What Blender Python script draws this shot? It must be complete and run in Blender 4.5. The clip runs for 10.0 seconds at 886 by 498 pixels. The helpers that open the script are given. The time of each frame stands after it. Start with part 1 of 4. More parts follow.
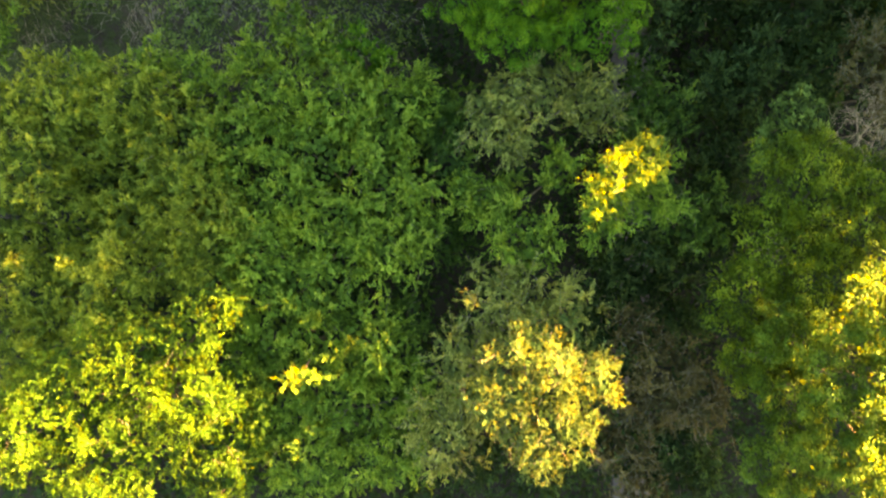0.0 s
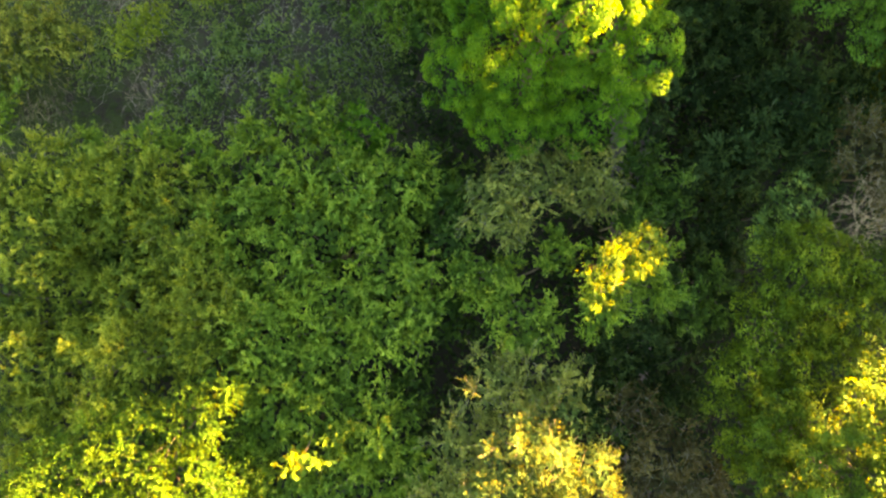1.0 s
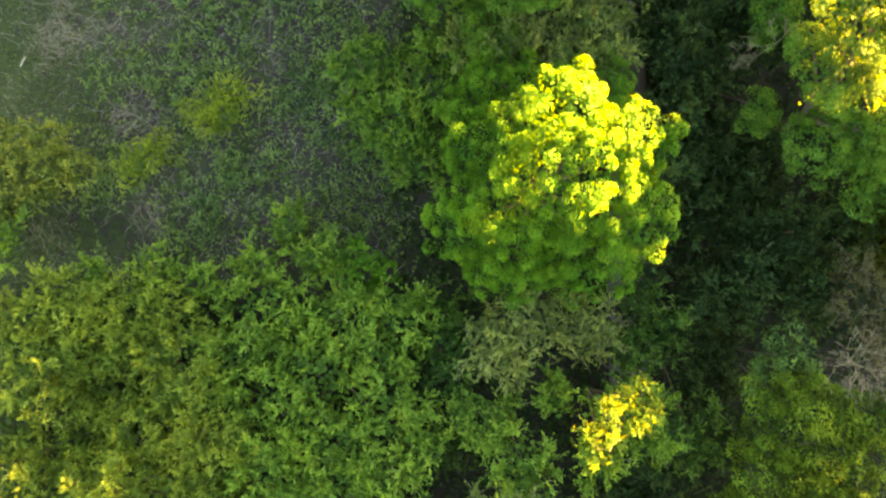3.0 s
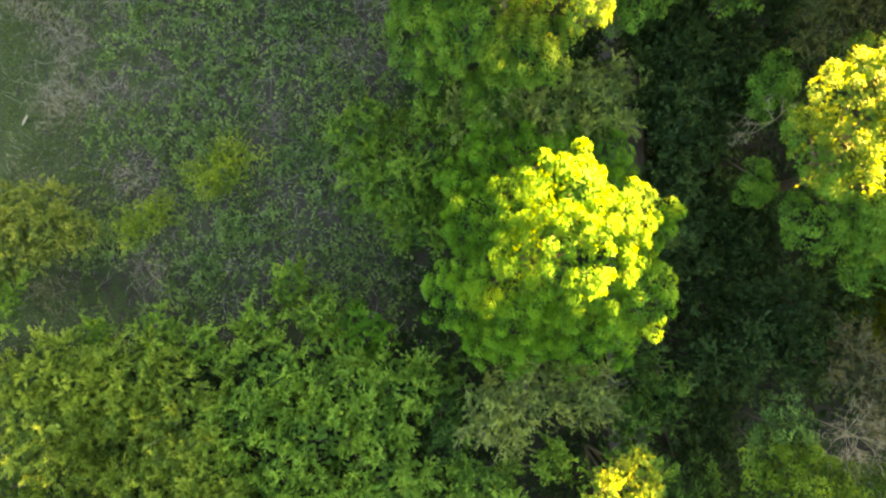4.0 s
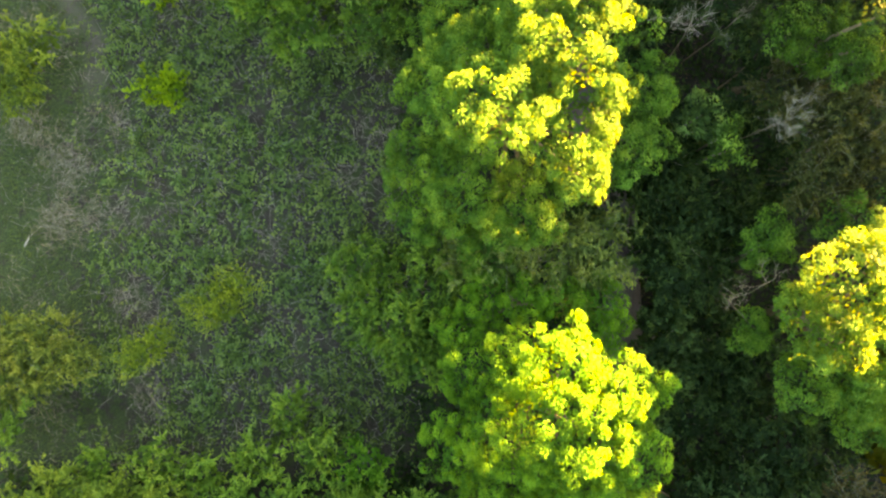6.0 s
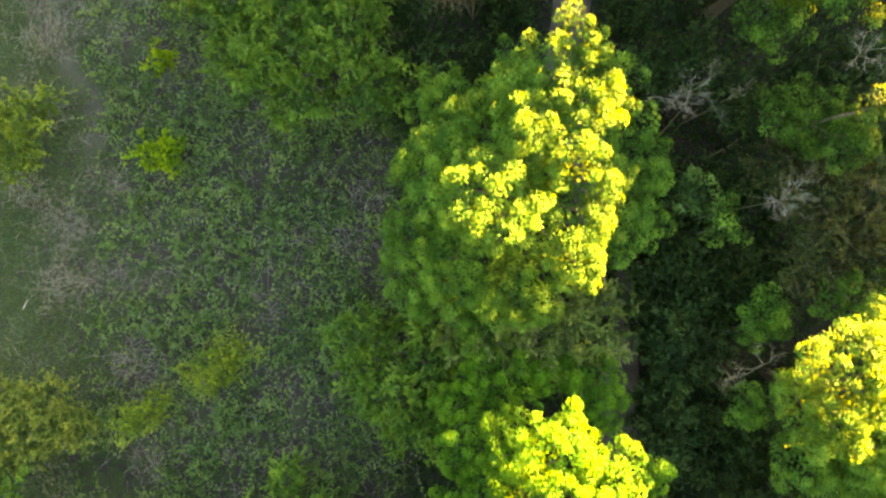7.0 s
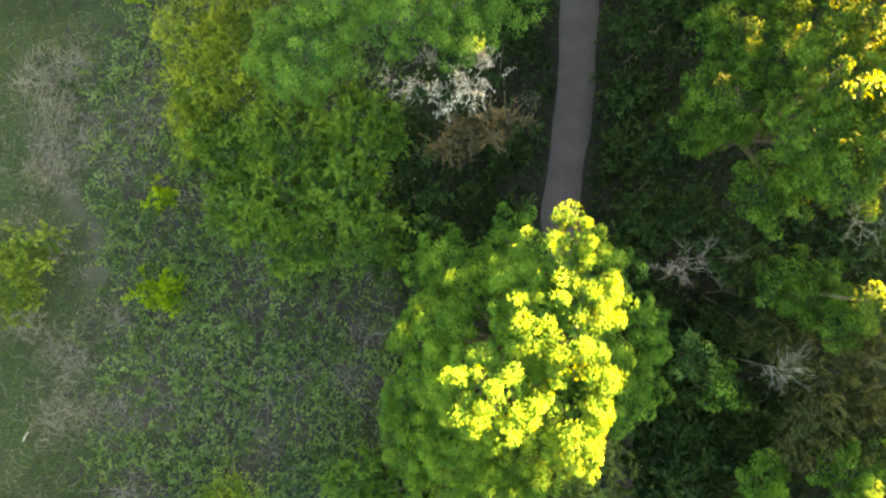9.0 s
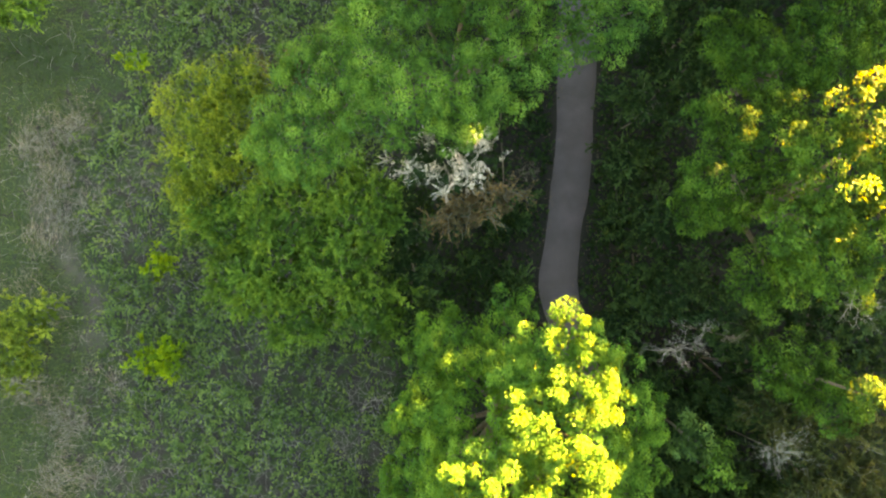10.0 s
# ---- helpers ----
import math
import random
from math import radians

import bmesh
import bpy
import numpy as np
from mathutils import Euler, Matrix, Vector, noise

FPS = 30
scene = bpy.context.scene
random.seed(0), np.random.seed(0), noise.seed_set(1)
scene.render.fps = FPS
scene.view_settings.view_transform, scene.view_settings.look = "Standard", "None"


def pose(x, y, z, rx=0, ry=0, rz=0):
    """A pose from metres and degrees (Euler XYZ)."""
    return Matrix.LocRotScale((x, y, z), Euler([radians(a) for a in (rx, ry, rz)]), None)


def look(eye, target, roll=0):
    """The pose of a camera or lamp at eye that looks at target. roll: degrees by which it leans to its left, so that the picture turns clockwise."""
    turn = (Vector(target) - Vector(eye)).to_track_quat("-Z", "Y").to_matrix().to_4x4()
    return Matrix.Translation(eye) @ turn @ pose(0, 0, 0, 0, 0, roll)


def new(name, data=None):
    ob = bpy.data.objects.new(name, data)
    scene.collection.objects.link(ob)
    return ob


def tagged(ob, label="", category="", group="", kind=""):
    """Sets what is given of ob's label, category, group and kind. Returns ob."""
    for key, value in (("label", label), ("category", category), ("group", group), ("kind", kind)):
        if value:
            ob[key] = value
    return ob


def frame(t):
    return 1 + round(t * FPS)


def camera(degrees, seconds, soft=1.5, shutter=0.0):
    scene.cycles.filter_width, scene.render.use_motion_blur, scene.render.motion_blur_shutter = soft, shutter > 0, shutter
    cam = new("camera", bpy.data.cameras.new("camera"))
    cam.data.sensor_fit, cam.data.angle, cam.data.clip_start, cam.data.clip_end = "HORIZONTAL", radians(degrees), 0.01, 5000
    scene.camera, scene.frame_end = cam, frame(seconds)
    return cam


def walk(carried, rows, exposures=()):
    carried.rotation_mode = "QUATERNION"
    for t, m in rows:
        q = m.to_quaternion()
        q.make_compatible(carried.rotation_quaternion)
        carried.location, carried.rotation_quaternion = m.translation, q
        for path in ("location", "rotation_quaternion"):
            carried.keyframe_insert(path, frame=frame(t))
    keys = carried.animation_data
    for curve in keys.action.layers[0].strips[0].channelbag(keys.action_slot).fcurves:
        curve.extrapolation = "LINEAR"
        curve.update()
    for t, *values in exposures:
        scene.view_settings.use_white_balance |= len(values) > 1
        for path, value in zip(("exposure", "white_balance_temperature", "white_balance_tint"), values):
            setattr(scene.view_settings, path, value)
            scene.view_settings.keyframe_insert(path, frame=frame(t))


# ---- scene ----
cam = camera(69.5, 10.0, soft=2.2, shutter=0.5)
EXPOSURE, KELVIN, TINT = 6.22, 11000.0, 10.0
METRES, EYE, TILT, LEAN, TURN = 41.5, 42.5, -90.0, 0.0, 0.0
ROWS = [
    (0.0, -0.0029, -0.0005, 0.0165, -0.1, -1.52, -0.22),
    (0.5, -0.0022, -0.0015, 0.0743, -0.06, -1.42, -0.21),
    (1.0, -0.0015, -0.0026, 0.1262, -0.01, -1.31, -0.19),
    (1.5, 0.0003, -0.0045, 0.1792, 0.07, -1.12, -0.16),
    (2.0, 0.0002, -0.0063, 0.2238, 0.05, -1.03, -0.16),
    (2.5, -0.0011, -0.0084, 0.2671, -0.01, -0.81, -0.18),
    (4.0, -0.0035, -0.0151, 0.3987, -0.14, -0.29, -0.22),
    (4.5, -0.0037, -0.0174, 0.4465, -0.14, -0.11, -0.22),
    (5.0, -0.0026, -0.0194, 0.4911, -0.1, 0.06, -0.24),
    (5.5, -0.0008, -0.0211, 0.5412, -0.05, 0.19, -0.25),
    (7.0, 0.0059, -0.0258, 0.6883, 0.02, 0.59, -0.18),
    (7.5, 0.0062, -0.0277, 0.7423, 0.01, 0.76, -0.17),
    (8.0, 0.0061, -0.0292, 0.7925, 0.01, 0.92, -0.16),
    (8.5, 0.0059, -0.0314, 0.8469, -0.0, 1.09, -0.17),
    (9.0, 0.0061, -0.0336, 0.897, -0.01, 1.27, -0.18),
    (9.5, 0.0074, -0.0364, 0.9507, 0.0, 1.41, -0.2),
    (10.0, 0.008, -0.0392, 0.9988, -0.05, 1.58, -0.19),
]
walk(cam, [(t, pose(0, 0, EYE, TILT, LEAN, TURN) @ pose(METRES * x, METRES * y, METRES * z, 90 + pitch, roll, yaw)) for t, x, y, z, yaw, pitch, roll in ROWS],
     exposures=[(at, EXPOSURE + more, KELVIN, TINT) for at, more in ((0.0, -0.34), (1.0, -0.34), (2.0, -0.24), (4.0, -0.06), (5.5, -0.06), (7.0, -0.16), (7.6, -0.17), (8.5, -0.08), (10.0, 0.0))])

# ---- light: a low sun behind an unseen added wood, and the open sky ----
SUN_AZ, SUN_EL = math.atan2(0.8, 0.6), radians(8.0)
SUN_DIR = Vector((math.sin(SUN_AZ) * math.cos(SUN_EL), math.cos(SUN_AZ) * math.cos(SUN_EL), math.sin(SUN_EL)))

world = bpy.data.worlds.new("sky")
scene.world = world
world.use_nodes = True
wn = world.node_tree.nodes
sky = wn.new("ShaderNodeTexSky")
sky.sky_type = "NISHITA"
sky.sun_disc = False
sky.sun_elevation, sky.sun_rotation = SUN_EL, SUN_AZ
world.node_tree.links.new(sky.outputs["Color"], wn["Background"].inputs["Color"])
wn["Background"].inputs["Strength"].default_value = 0.026

sun_data = bpy.data.lights.new("sun", "SUN")
sun_data.energy, sun_data.angle, sun_data.color = 5.5, radians(2.0), (1.0, 0.49, 0.19)
sun = new("sun", sun_data)
sun.matrix_world = look(SUN_DIR * 150, (0, 0, 0))


# ---- materials ----
def node_material(name):
    m = bpy.data.materials.new(name)
    m.use_nodes = True
    n = m.node_tree.nodes
    return m, n, m.node_tree.links, n["Principled BSDF"]


def ramp(nodes, stops):
    r = nodes.new("ShaderNodeValToRGB")
    while len(r.color_ramp.elements) < len(stops):
        r.color_ramp.elements.new(0.5)
    for e, (at, c) in zip(r.color_ramp.elements, stops):
        e.position, e.color = at, (*c, 1)
    return r


def leaf_material(name, dark, mid, light, through_leaf=0.48, rough=0.55, spread=1.0):
    """Leaves: every leaf its own shade, whole boughs drifting in hue, some light passing through."""
    m, n, links, bsdf = node_material(name)
    geo = n.new("ShaderNodeNewGeometry")
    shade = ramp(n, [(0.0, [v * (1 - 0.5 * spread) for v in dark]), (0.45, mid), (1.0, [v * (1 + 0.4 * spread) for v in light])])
    # per-leaf tone carries painted light and shade: lighter crests and tips, darker insides
    tone_attr = n.new("ShaderNodeAttribute")
    tone_attr.attribute_name = "leaf_tone"
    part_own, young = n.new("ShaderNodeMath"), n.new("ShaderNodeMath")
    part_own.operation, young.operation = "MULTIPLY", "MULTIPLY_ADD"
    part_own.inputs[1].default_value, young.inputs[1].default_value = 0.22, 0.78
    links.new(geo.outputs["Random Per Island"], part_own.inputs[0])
    links.new(tone_attr.outputs["Fac"], young.inputs[0])
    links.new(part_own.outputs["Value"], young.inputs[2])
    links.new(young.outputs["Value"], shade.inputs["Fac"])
    tex = n.new("ShaderNodeTexNoise")
    tex.inputs["Scale"].default_value, tex.inputs["Detail"].default_value = 0.45, 3.0
    links.new(geo.outputs["Position"], tex.inputs["Vector"])
    drift = ramp(n, [(0.3, (0.76, 0.84, 0.86)), (0.7, (1.14, 1.10, 1.0))])
    links.new(tex.outputs["Fac"], drift.inputs["Fac"])
    mix = n.new("ShaderNodeMix")
    mix.data_type, mix.blend_type = "RGBA", "MULTIPLY"
    mix.inputs["Factor"].default_value = 1.0
    links.new(shade.outputs["Color"], mix.inputs["A"])
    links.new(drift.outputs["Color"], mix.inputs["B"])
    links.new(mix.outputs["Result"], bsdf.inputs["Base Color"])
    bsdf.inputs["Roughness"].default_value = rough
    bsdf.inputs["Specular IOR Level"].default_value = 0.12
    glow = n.new("ShaderNodeBsdfTranslucent")
    warm = n.new("ShaderNodeMix")
    warm.data_type, warm.blend_type = "RGBA", "MULTIPLY"
    warm.inputs["Factor"].default_value = 1.0
    warm.inputs["B"].default_value = (2.35, 1.05, 0.32, 1)
    links.new(mix.outputs["Result"], warm.inputs["A"])
    links.new(warm.outputs["Result"], glow.inputs["Color"])
    both = n.new("ShaderNodeMixShader")
    both.inputs["Fac"].default_value = through_leaf
    links.new(bsdf.outputs["BSDF"], both.inputs[1])
    links.new(glow.outputs["BSDF"], both.inputs[2])
    links.new(both.outputs["Shader"], n["Material Output"].inputs["Surface"])
    return m


def wood_material(name, a, b, scale=6.0):
    m, n, links, bsdf = node_material(name)
    geo = n.new("ShaderNodeNewGeometry")
    tex = n.new("ShaderNodeTexNoise")
    tex.inputs["Scale"].default_value, tex.inputs["Detail"].default_value = scale, 6.0
    links.new(geo.outputs["Position"], tex.inputs["Vector"])
    r = ramp(n, [(0.3, a), (0.7, b)])
    links.new(tex.outputs["Fac"], r.inputs["Fac"])
    links.new(r.outputs["Color"], bsdf.inputs["Base Color"])
    bsdf.inputs["Roughness"].default_value = 0.85
    bump = n.new("ShaderNodeBump")
    bump.inputs["Strength"].default_value, bump.inputs["Distance"].default_value = 0.5, 0.03
    links.new(tex.outputs["Fac"], bump.inputs["Height"])
    links.new(bump.outputs["Normal"], bsdf.inputs["Normal"])
    return m


LEAF = {
    "bright": leaf_material("leaf_bright", (0.030, 0.150, 0.018), (0.062, 0.234, 0.029), (0.104, 0.302, 0.042), spread=0.6),
    "fresh": leaf_material("leaf_fresh", (0.034, 0.142, 0.027), (0.068, 0.225, 0.043), (0.112, 0.290, 0.062), spread=0.6),
    "pale": leaf_material("leaf_pale", (0.033, 0.130, 0.034), (0.069, 0.226, 0.052), (0.124, 0.318, 0.080), spread=0.6),
    "maple": leaf_material("leaf_broad", (0.028, 0.106, 0.022), (0.050, 0.166, 0.033), (0.088, 0.232, 0.048)),
    "maple_yellow": leaf_material("leaf_broad_yellow", (0.044, 0.122, 0.018), (0.076, 0.186, 0.027), (0.122, 0.250, 0.040)),
    "maple_gold": leaf_material("leaf_golden", (0.034, 0.114, 0.020), (0.056, 0.168, 0.031), (0.090, 0.220, 0.050)),
    "green": leaf_material("leaf_green", (0.060, 0.168, 0.034), (0.102, 0.272, 0.052), (0.165, 0.340, 0.078)),
    "grove": leaf_material("leaf_grove", (0.038, 0.122, 0.027), (0.068, 0.202, 0.040), (0.120, 0.275, 0.060)),
    "olive": leaf_material("leaf_olive", (0.066, 0.150, 0.031), (0.116, 0.245, 0.048), (0.180, 0.315, 0.074)),
    "dull": leaf_material("leaf_dull_olive", (0.074, 0.142, 0.038), (0.124, 0.224, 0.060), (0.190, 0.300, 0.092)),
    "deep": leaf_material("leaf_deep", (0.026, 0.096, 0.026), (0.048, 0.156, 0.040), (0.086, 0.225, 0.058)),
    "lime": leaf_material("leaf_lime", (0.084, 0.190, 0.030), (0.136, 0.270, 0.045), (0.195, 0.340, 0.065)),
    "sunny": leaf_material("leaf_sunny", (0.026, 0.092, 0.015), (0.046, 0.150, 0.023), (0.078, 0.200, 0.035)),
    "yellow": leaf_material("leaf_yellow_green", (0.054, 0.172, 0.030), (0.090, 0.250, 0.045), (0.134, 0.315, 0.064)),
    "grey": leaf_material("leaf_grey_green", (0.088, 0.168, 0.058), (0.142, 0.256, 0.090), (0.212, 0.345, 0.136)),
    "sage": leaf_material("leaf_sage", (0.064, 0.145, 0.050), (0.108, 0.220, 0.074), (0.165, 0.290, 0.112)),
    "gold_grey": leaf_material("leaf_grey_gold", (0.036, 0.108, 0.040), (0.060, 0.160, 0.060), (0.092, 0.208, 0.092)),
    "brown": leaf_material("leaf_brown", (0.046, 0.062, 0.033), (0.074, 0.098, 0.052), (0.112, 0.142, 0.082)),
    # understorey leaves: part of the deep shade there is put into this colour
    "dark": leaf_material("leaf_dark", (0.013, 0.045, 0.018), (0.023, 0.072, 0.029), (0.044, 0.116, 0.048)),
    "blue": leaf_material("leaf_blue_green", (0.040, 0.122, 0.044), (0.072, 0.190, 0.066), (0.115, 0.260, 0.094)),
    "tan": leaf_material("leaf_tan", (0.072, 0.078, 0.046), (0.114, 0.120, 0.076), (0.185, 0.185, 0.125)),
    "vivid": leaf_material("leaf_vivid", (0.086, 0.225, 0.016), (0.138, 0.320, 0.024), (0.190, 0.380, 0.034)),
    "moss": leaf_material("leaf_moss", (0.026, 0.046, 0.019), (0.044, 0.076, 0.030), (0.074, 0.114, 0.048)),
    "bramble": leaf_material("leaf_bramble", (0.042, 0.106, 0.042), (0.073, 0.170, 0.064), (0.116, 0.230, 0.092)),
    "litter": leaf_material("leaf_litter", (0.080, 0.064, 0.050), (0.120, 0.100, 0.080), (0.190, 0.165, 0.135), 0.1, 0.8),
    "grass": leaf_material("leaf_grass", (0.042, 0.092, 0.033), (0.070, 0.136, 0.050), (0.124, 0.180, 0.088), 0.2),
    "straw": leaf_material("leaf_straw", (0.165, 0.160, 0.142), (0.240, 0.233, 0.212), (0.325, 0.318, 0.296), 0.1, 0.8),
    "white": leaf_material("petal_white", (0.44, 0.47, 0.48), (0.58, 0.61, 0.62), (0.74, 0.76, 0.76), 0.2, 0.6),
    "wood_far": leaf_material("leaf_wood", (0.035, 0.075, 0.010), (0.055, 0.105, 0.014), (0.080, 0.130, 0.020)),
}
BARK = wood_material("bark", (0.055, 0.045, 0.035), (0.130, 0.110, 0.088))
TWIG = wood_material("bare_twig", (0.110, 0.106, 0.086), (0.210, 0.202, 0.168), 9.0)
STEM = wood_material("dry_stem", (0.150, 0.140, 0.134), (0.320, 0.300, 0.285), 9.0)
DEAD = wood_material("dead_wood", (0.26, 0.25, 0.24), (0.44, 0.43, 0.41), 8.0)
TAN = wood_material("dead_wood_tan", (0.24, 0.20, 0.15), (0.42, 0.36, 0.28), 8.0)


# ---- mesh helpers ----
def mesh_from(name, verts, quads, material):
    """A mesh of quads only, from arrays."""
    me = bpy.data.meshes.new(name)
    verts, quads = np.asarray(verts, dtype=np.float32), np.asarray(quads, dtype=np.int32)
    me.vertices.add(len(verts))
    me.vertices.foreach_set("co", verts.ravel())
    me.loops.add(quads.size)
    me.loops.foreach_set("vertex_index", quads.ravel())
    me.polygons.add(len(quads))
    me.polygons.foreach_set("loop_start", np.arange(0, quads.size, 4, dtype=np.int32))
    me.update(calc_edges=True)
    me.materials.append(material)
    return me


def part(name, mesh, parent, label=""):
    ob = new(name, mesh)
    ob.parent = parent
    return tagged(ob, label)


def unit(v):
    return v / np.maximum(np.linalg.norm(v, axis=-1, keepdims=True), 1e-6)


def leaves(name, base, way, normal, length, width, material, leaf_tone=0.5):
    """Kite-shaped leaves, folded a little along the midrib, each an island of its own. The last argument sets the tone:
    0 dark, 1 light.
    """
    way = unit(way)
    side = unit(np.cross(normal, way))
    up = np.cross(way, side)
    length, width = np.broadcast_to(length, len(base))[:, None], np.broadcast_to(width, len(base))[:, None]
    mid = base + way * length * 0.45 + up * width * 0.14
    v = np.stack([base, mid + side * width * 0.5, base + way * length, mid - side * width * 0.5], 1)
    me = mesh_from(name, v.reshape(-1, 3), np.arange(4 * len(base)).reshape(-1, 4), material)
    at = me.attributes.new("leaf_tone", "FLOAT", "FACE")
    at.data.foreach_set("value", np.ascontiguousarray(np.clip(np.broadcast_to(leaf_tone, len(base)), 0, 1), dtype=np.float32))
    return me


def rods(name, a, b, c, r0, r1, material):
    """Thin three-sided stems from a over b to c."""
    n = len(a)
    axis = unit(c - a)
    s = unit(np.cross(axis, np.array((0.31, 0.17, 0.93))))
    u = np.cross(axis, s)
    r0, r1 = np.broadcast_to(r0, n)[:, None], np.broadcast_to(r1, n)[:, None]
    rings = []
    for centre, r in ((a, r0), (b, (r0 + r1) / 2), (c, r1)):
        for k in range(3):
            w = 2 * math.pi * k / 3
            rings.append(centre + (s * math.cos(w) + u * math.sin(w)) * r)
    v = np.stack(rings, 1)
    f = np.array([[3 * j + k, 3 * j + (k + 1) % 3, 3 * j + 3 + (k + 1) % 3, 3 * j + 3 + k] for j in (0, 1) for k in range(3)])
    return mesh_from(name, v.reshape(-1, 3), (f[None] + (9 * np.arange(n))[:, None, None]).reshape(-1, 4), material)


def tube(name, points, radii, material, sides=8):
    """A tapered, bent trunk or limb."""
    points = np.asarray(points, dtype=float)
    v, f = [], []
    for i, (q, r) in enumerate(zip(points, radii)):
        d = unit(points[min(i + 1, len(points) - 1)] - points[max(i - 1, 0)])
        s = unit(np.cross(d, np.array((0.12, 0.95, 0.28))))
        u = np.cross(d, s)
        for k in range(sides):
            w = 2 * math.pi * k / sides
            v.append(q + (s * math.cos(w) + u * math.sin(w)) * r * (1 + 0.12 * math.sin(3 * w + i)))
    for i in range(len(points) - 1):
        for k in range(sides):
            f.append((i * sides + k, i * sides + (k + 1) % sides, (i + 1) * sides + (k + 1) % sides, (i + 1) * sides + k))
    return mesh_from(name, v, f, material)


def wave(x, y, s):
    """Smooth noise in -1..1 over the plan, with features about s metres wide."""
    x, y = np.asarray(x) / s, np.asarray(y) / s
    return (np.sin(2.1 * x + 1.3 * np.sin(1.7 * y + 0.4)) + np.sin(2.6 * y + 1.1 * np.sin(2.3 * x + 1.9)) + 0.7 * np.sin(4.3 * x - 3.7 * y + 2.0 * np.sin(1.1 * x + 0.9 * y))) / 2.7


def smooth(a, b, x):
    t = np.clip((np.asarray(x) - a) / (b - a), 0, 1)
    return t * t * (3 - 2 * t)


def path_x(y):
    """The middle of the asphalt path."""
    return np.interp(y, PATH_Y, PATH_X)


PATH_Y = [-60, 0, 14, 26, 34, 40, 42.3, 45.4, 49.3, 54, 62, 75, 140]
PATH_X = [13.4, 12.6, 12.3, 12.2, 10.0, 8.15, 8.45, 9.0, 9.4, 9.65, 9.75, 10.0, 12.0]
PATH_HALF = 1.28
TRAIL_Y = [28, 31.5, 34.5, 37, 39.5, 42, 45, 50]
TRAIL_X = [-28, -26.5, -24.6, -23.8, -24.3, -26.1, -28, -30]


def trodden(x, y):
    """How far the trodden trail has worn the grass away."""
    return np.exp(-((x - np.interp(y, TRAIL_Y, TRAIL_X) + 0.3 * wave(x, y, 1.5)) / 0.75) ** 2) * 0.8 * smooth(33.5, 38, y) * smooth(49, 44, y)


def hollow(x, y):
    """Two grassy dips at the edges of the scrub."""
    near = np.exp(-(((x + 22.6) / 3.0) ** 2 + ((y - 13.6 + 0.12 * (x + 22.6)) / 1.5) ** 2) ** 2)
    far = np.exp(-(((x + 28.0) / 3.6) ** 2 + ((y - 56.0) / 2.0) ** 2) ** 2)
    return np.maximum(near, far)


def ground_z(x, y):
    x, y = np.asarray(x, dtype=float), np.asarray(y, dtype=float)
    near = smooth(1.6, 5.0, np.abs(x - path_x(y)))
    return -0.9 * smooth(-13, -27, x) - 0.5 * hollow(x, y) + near * (0.16 * wave(x, y, 6.0) + 0.07 * wave(x + 40, y, 1.9))


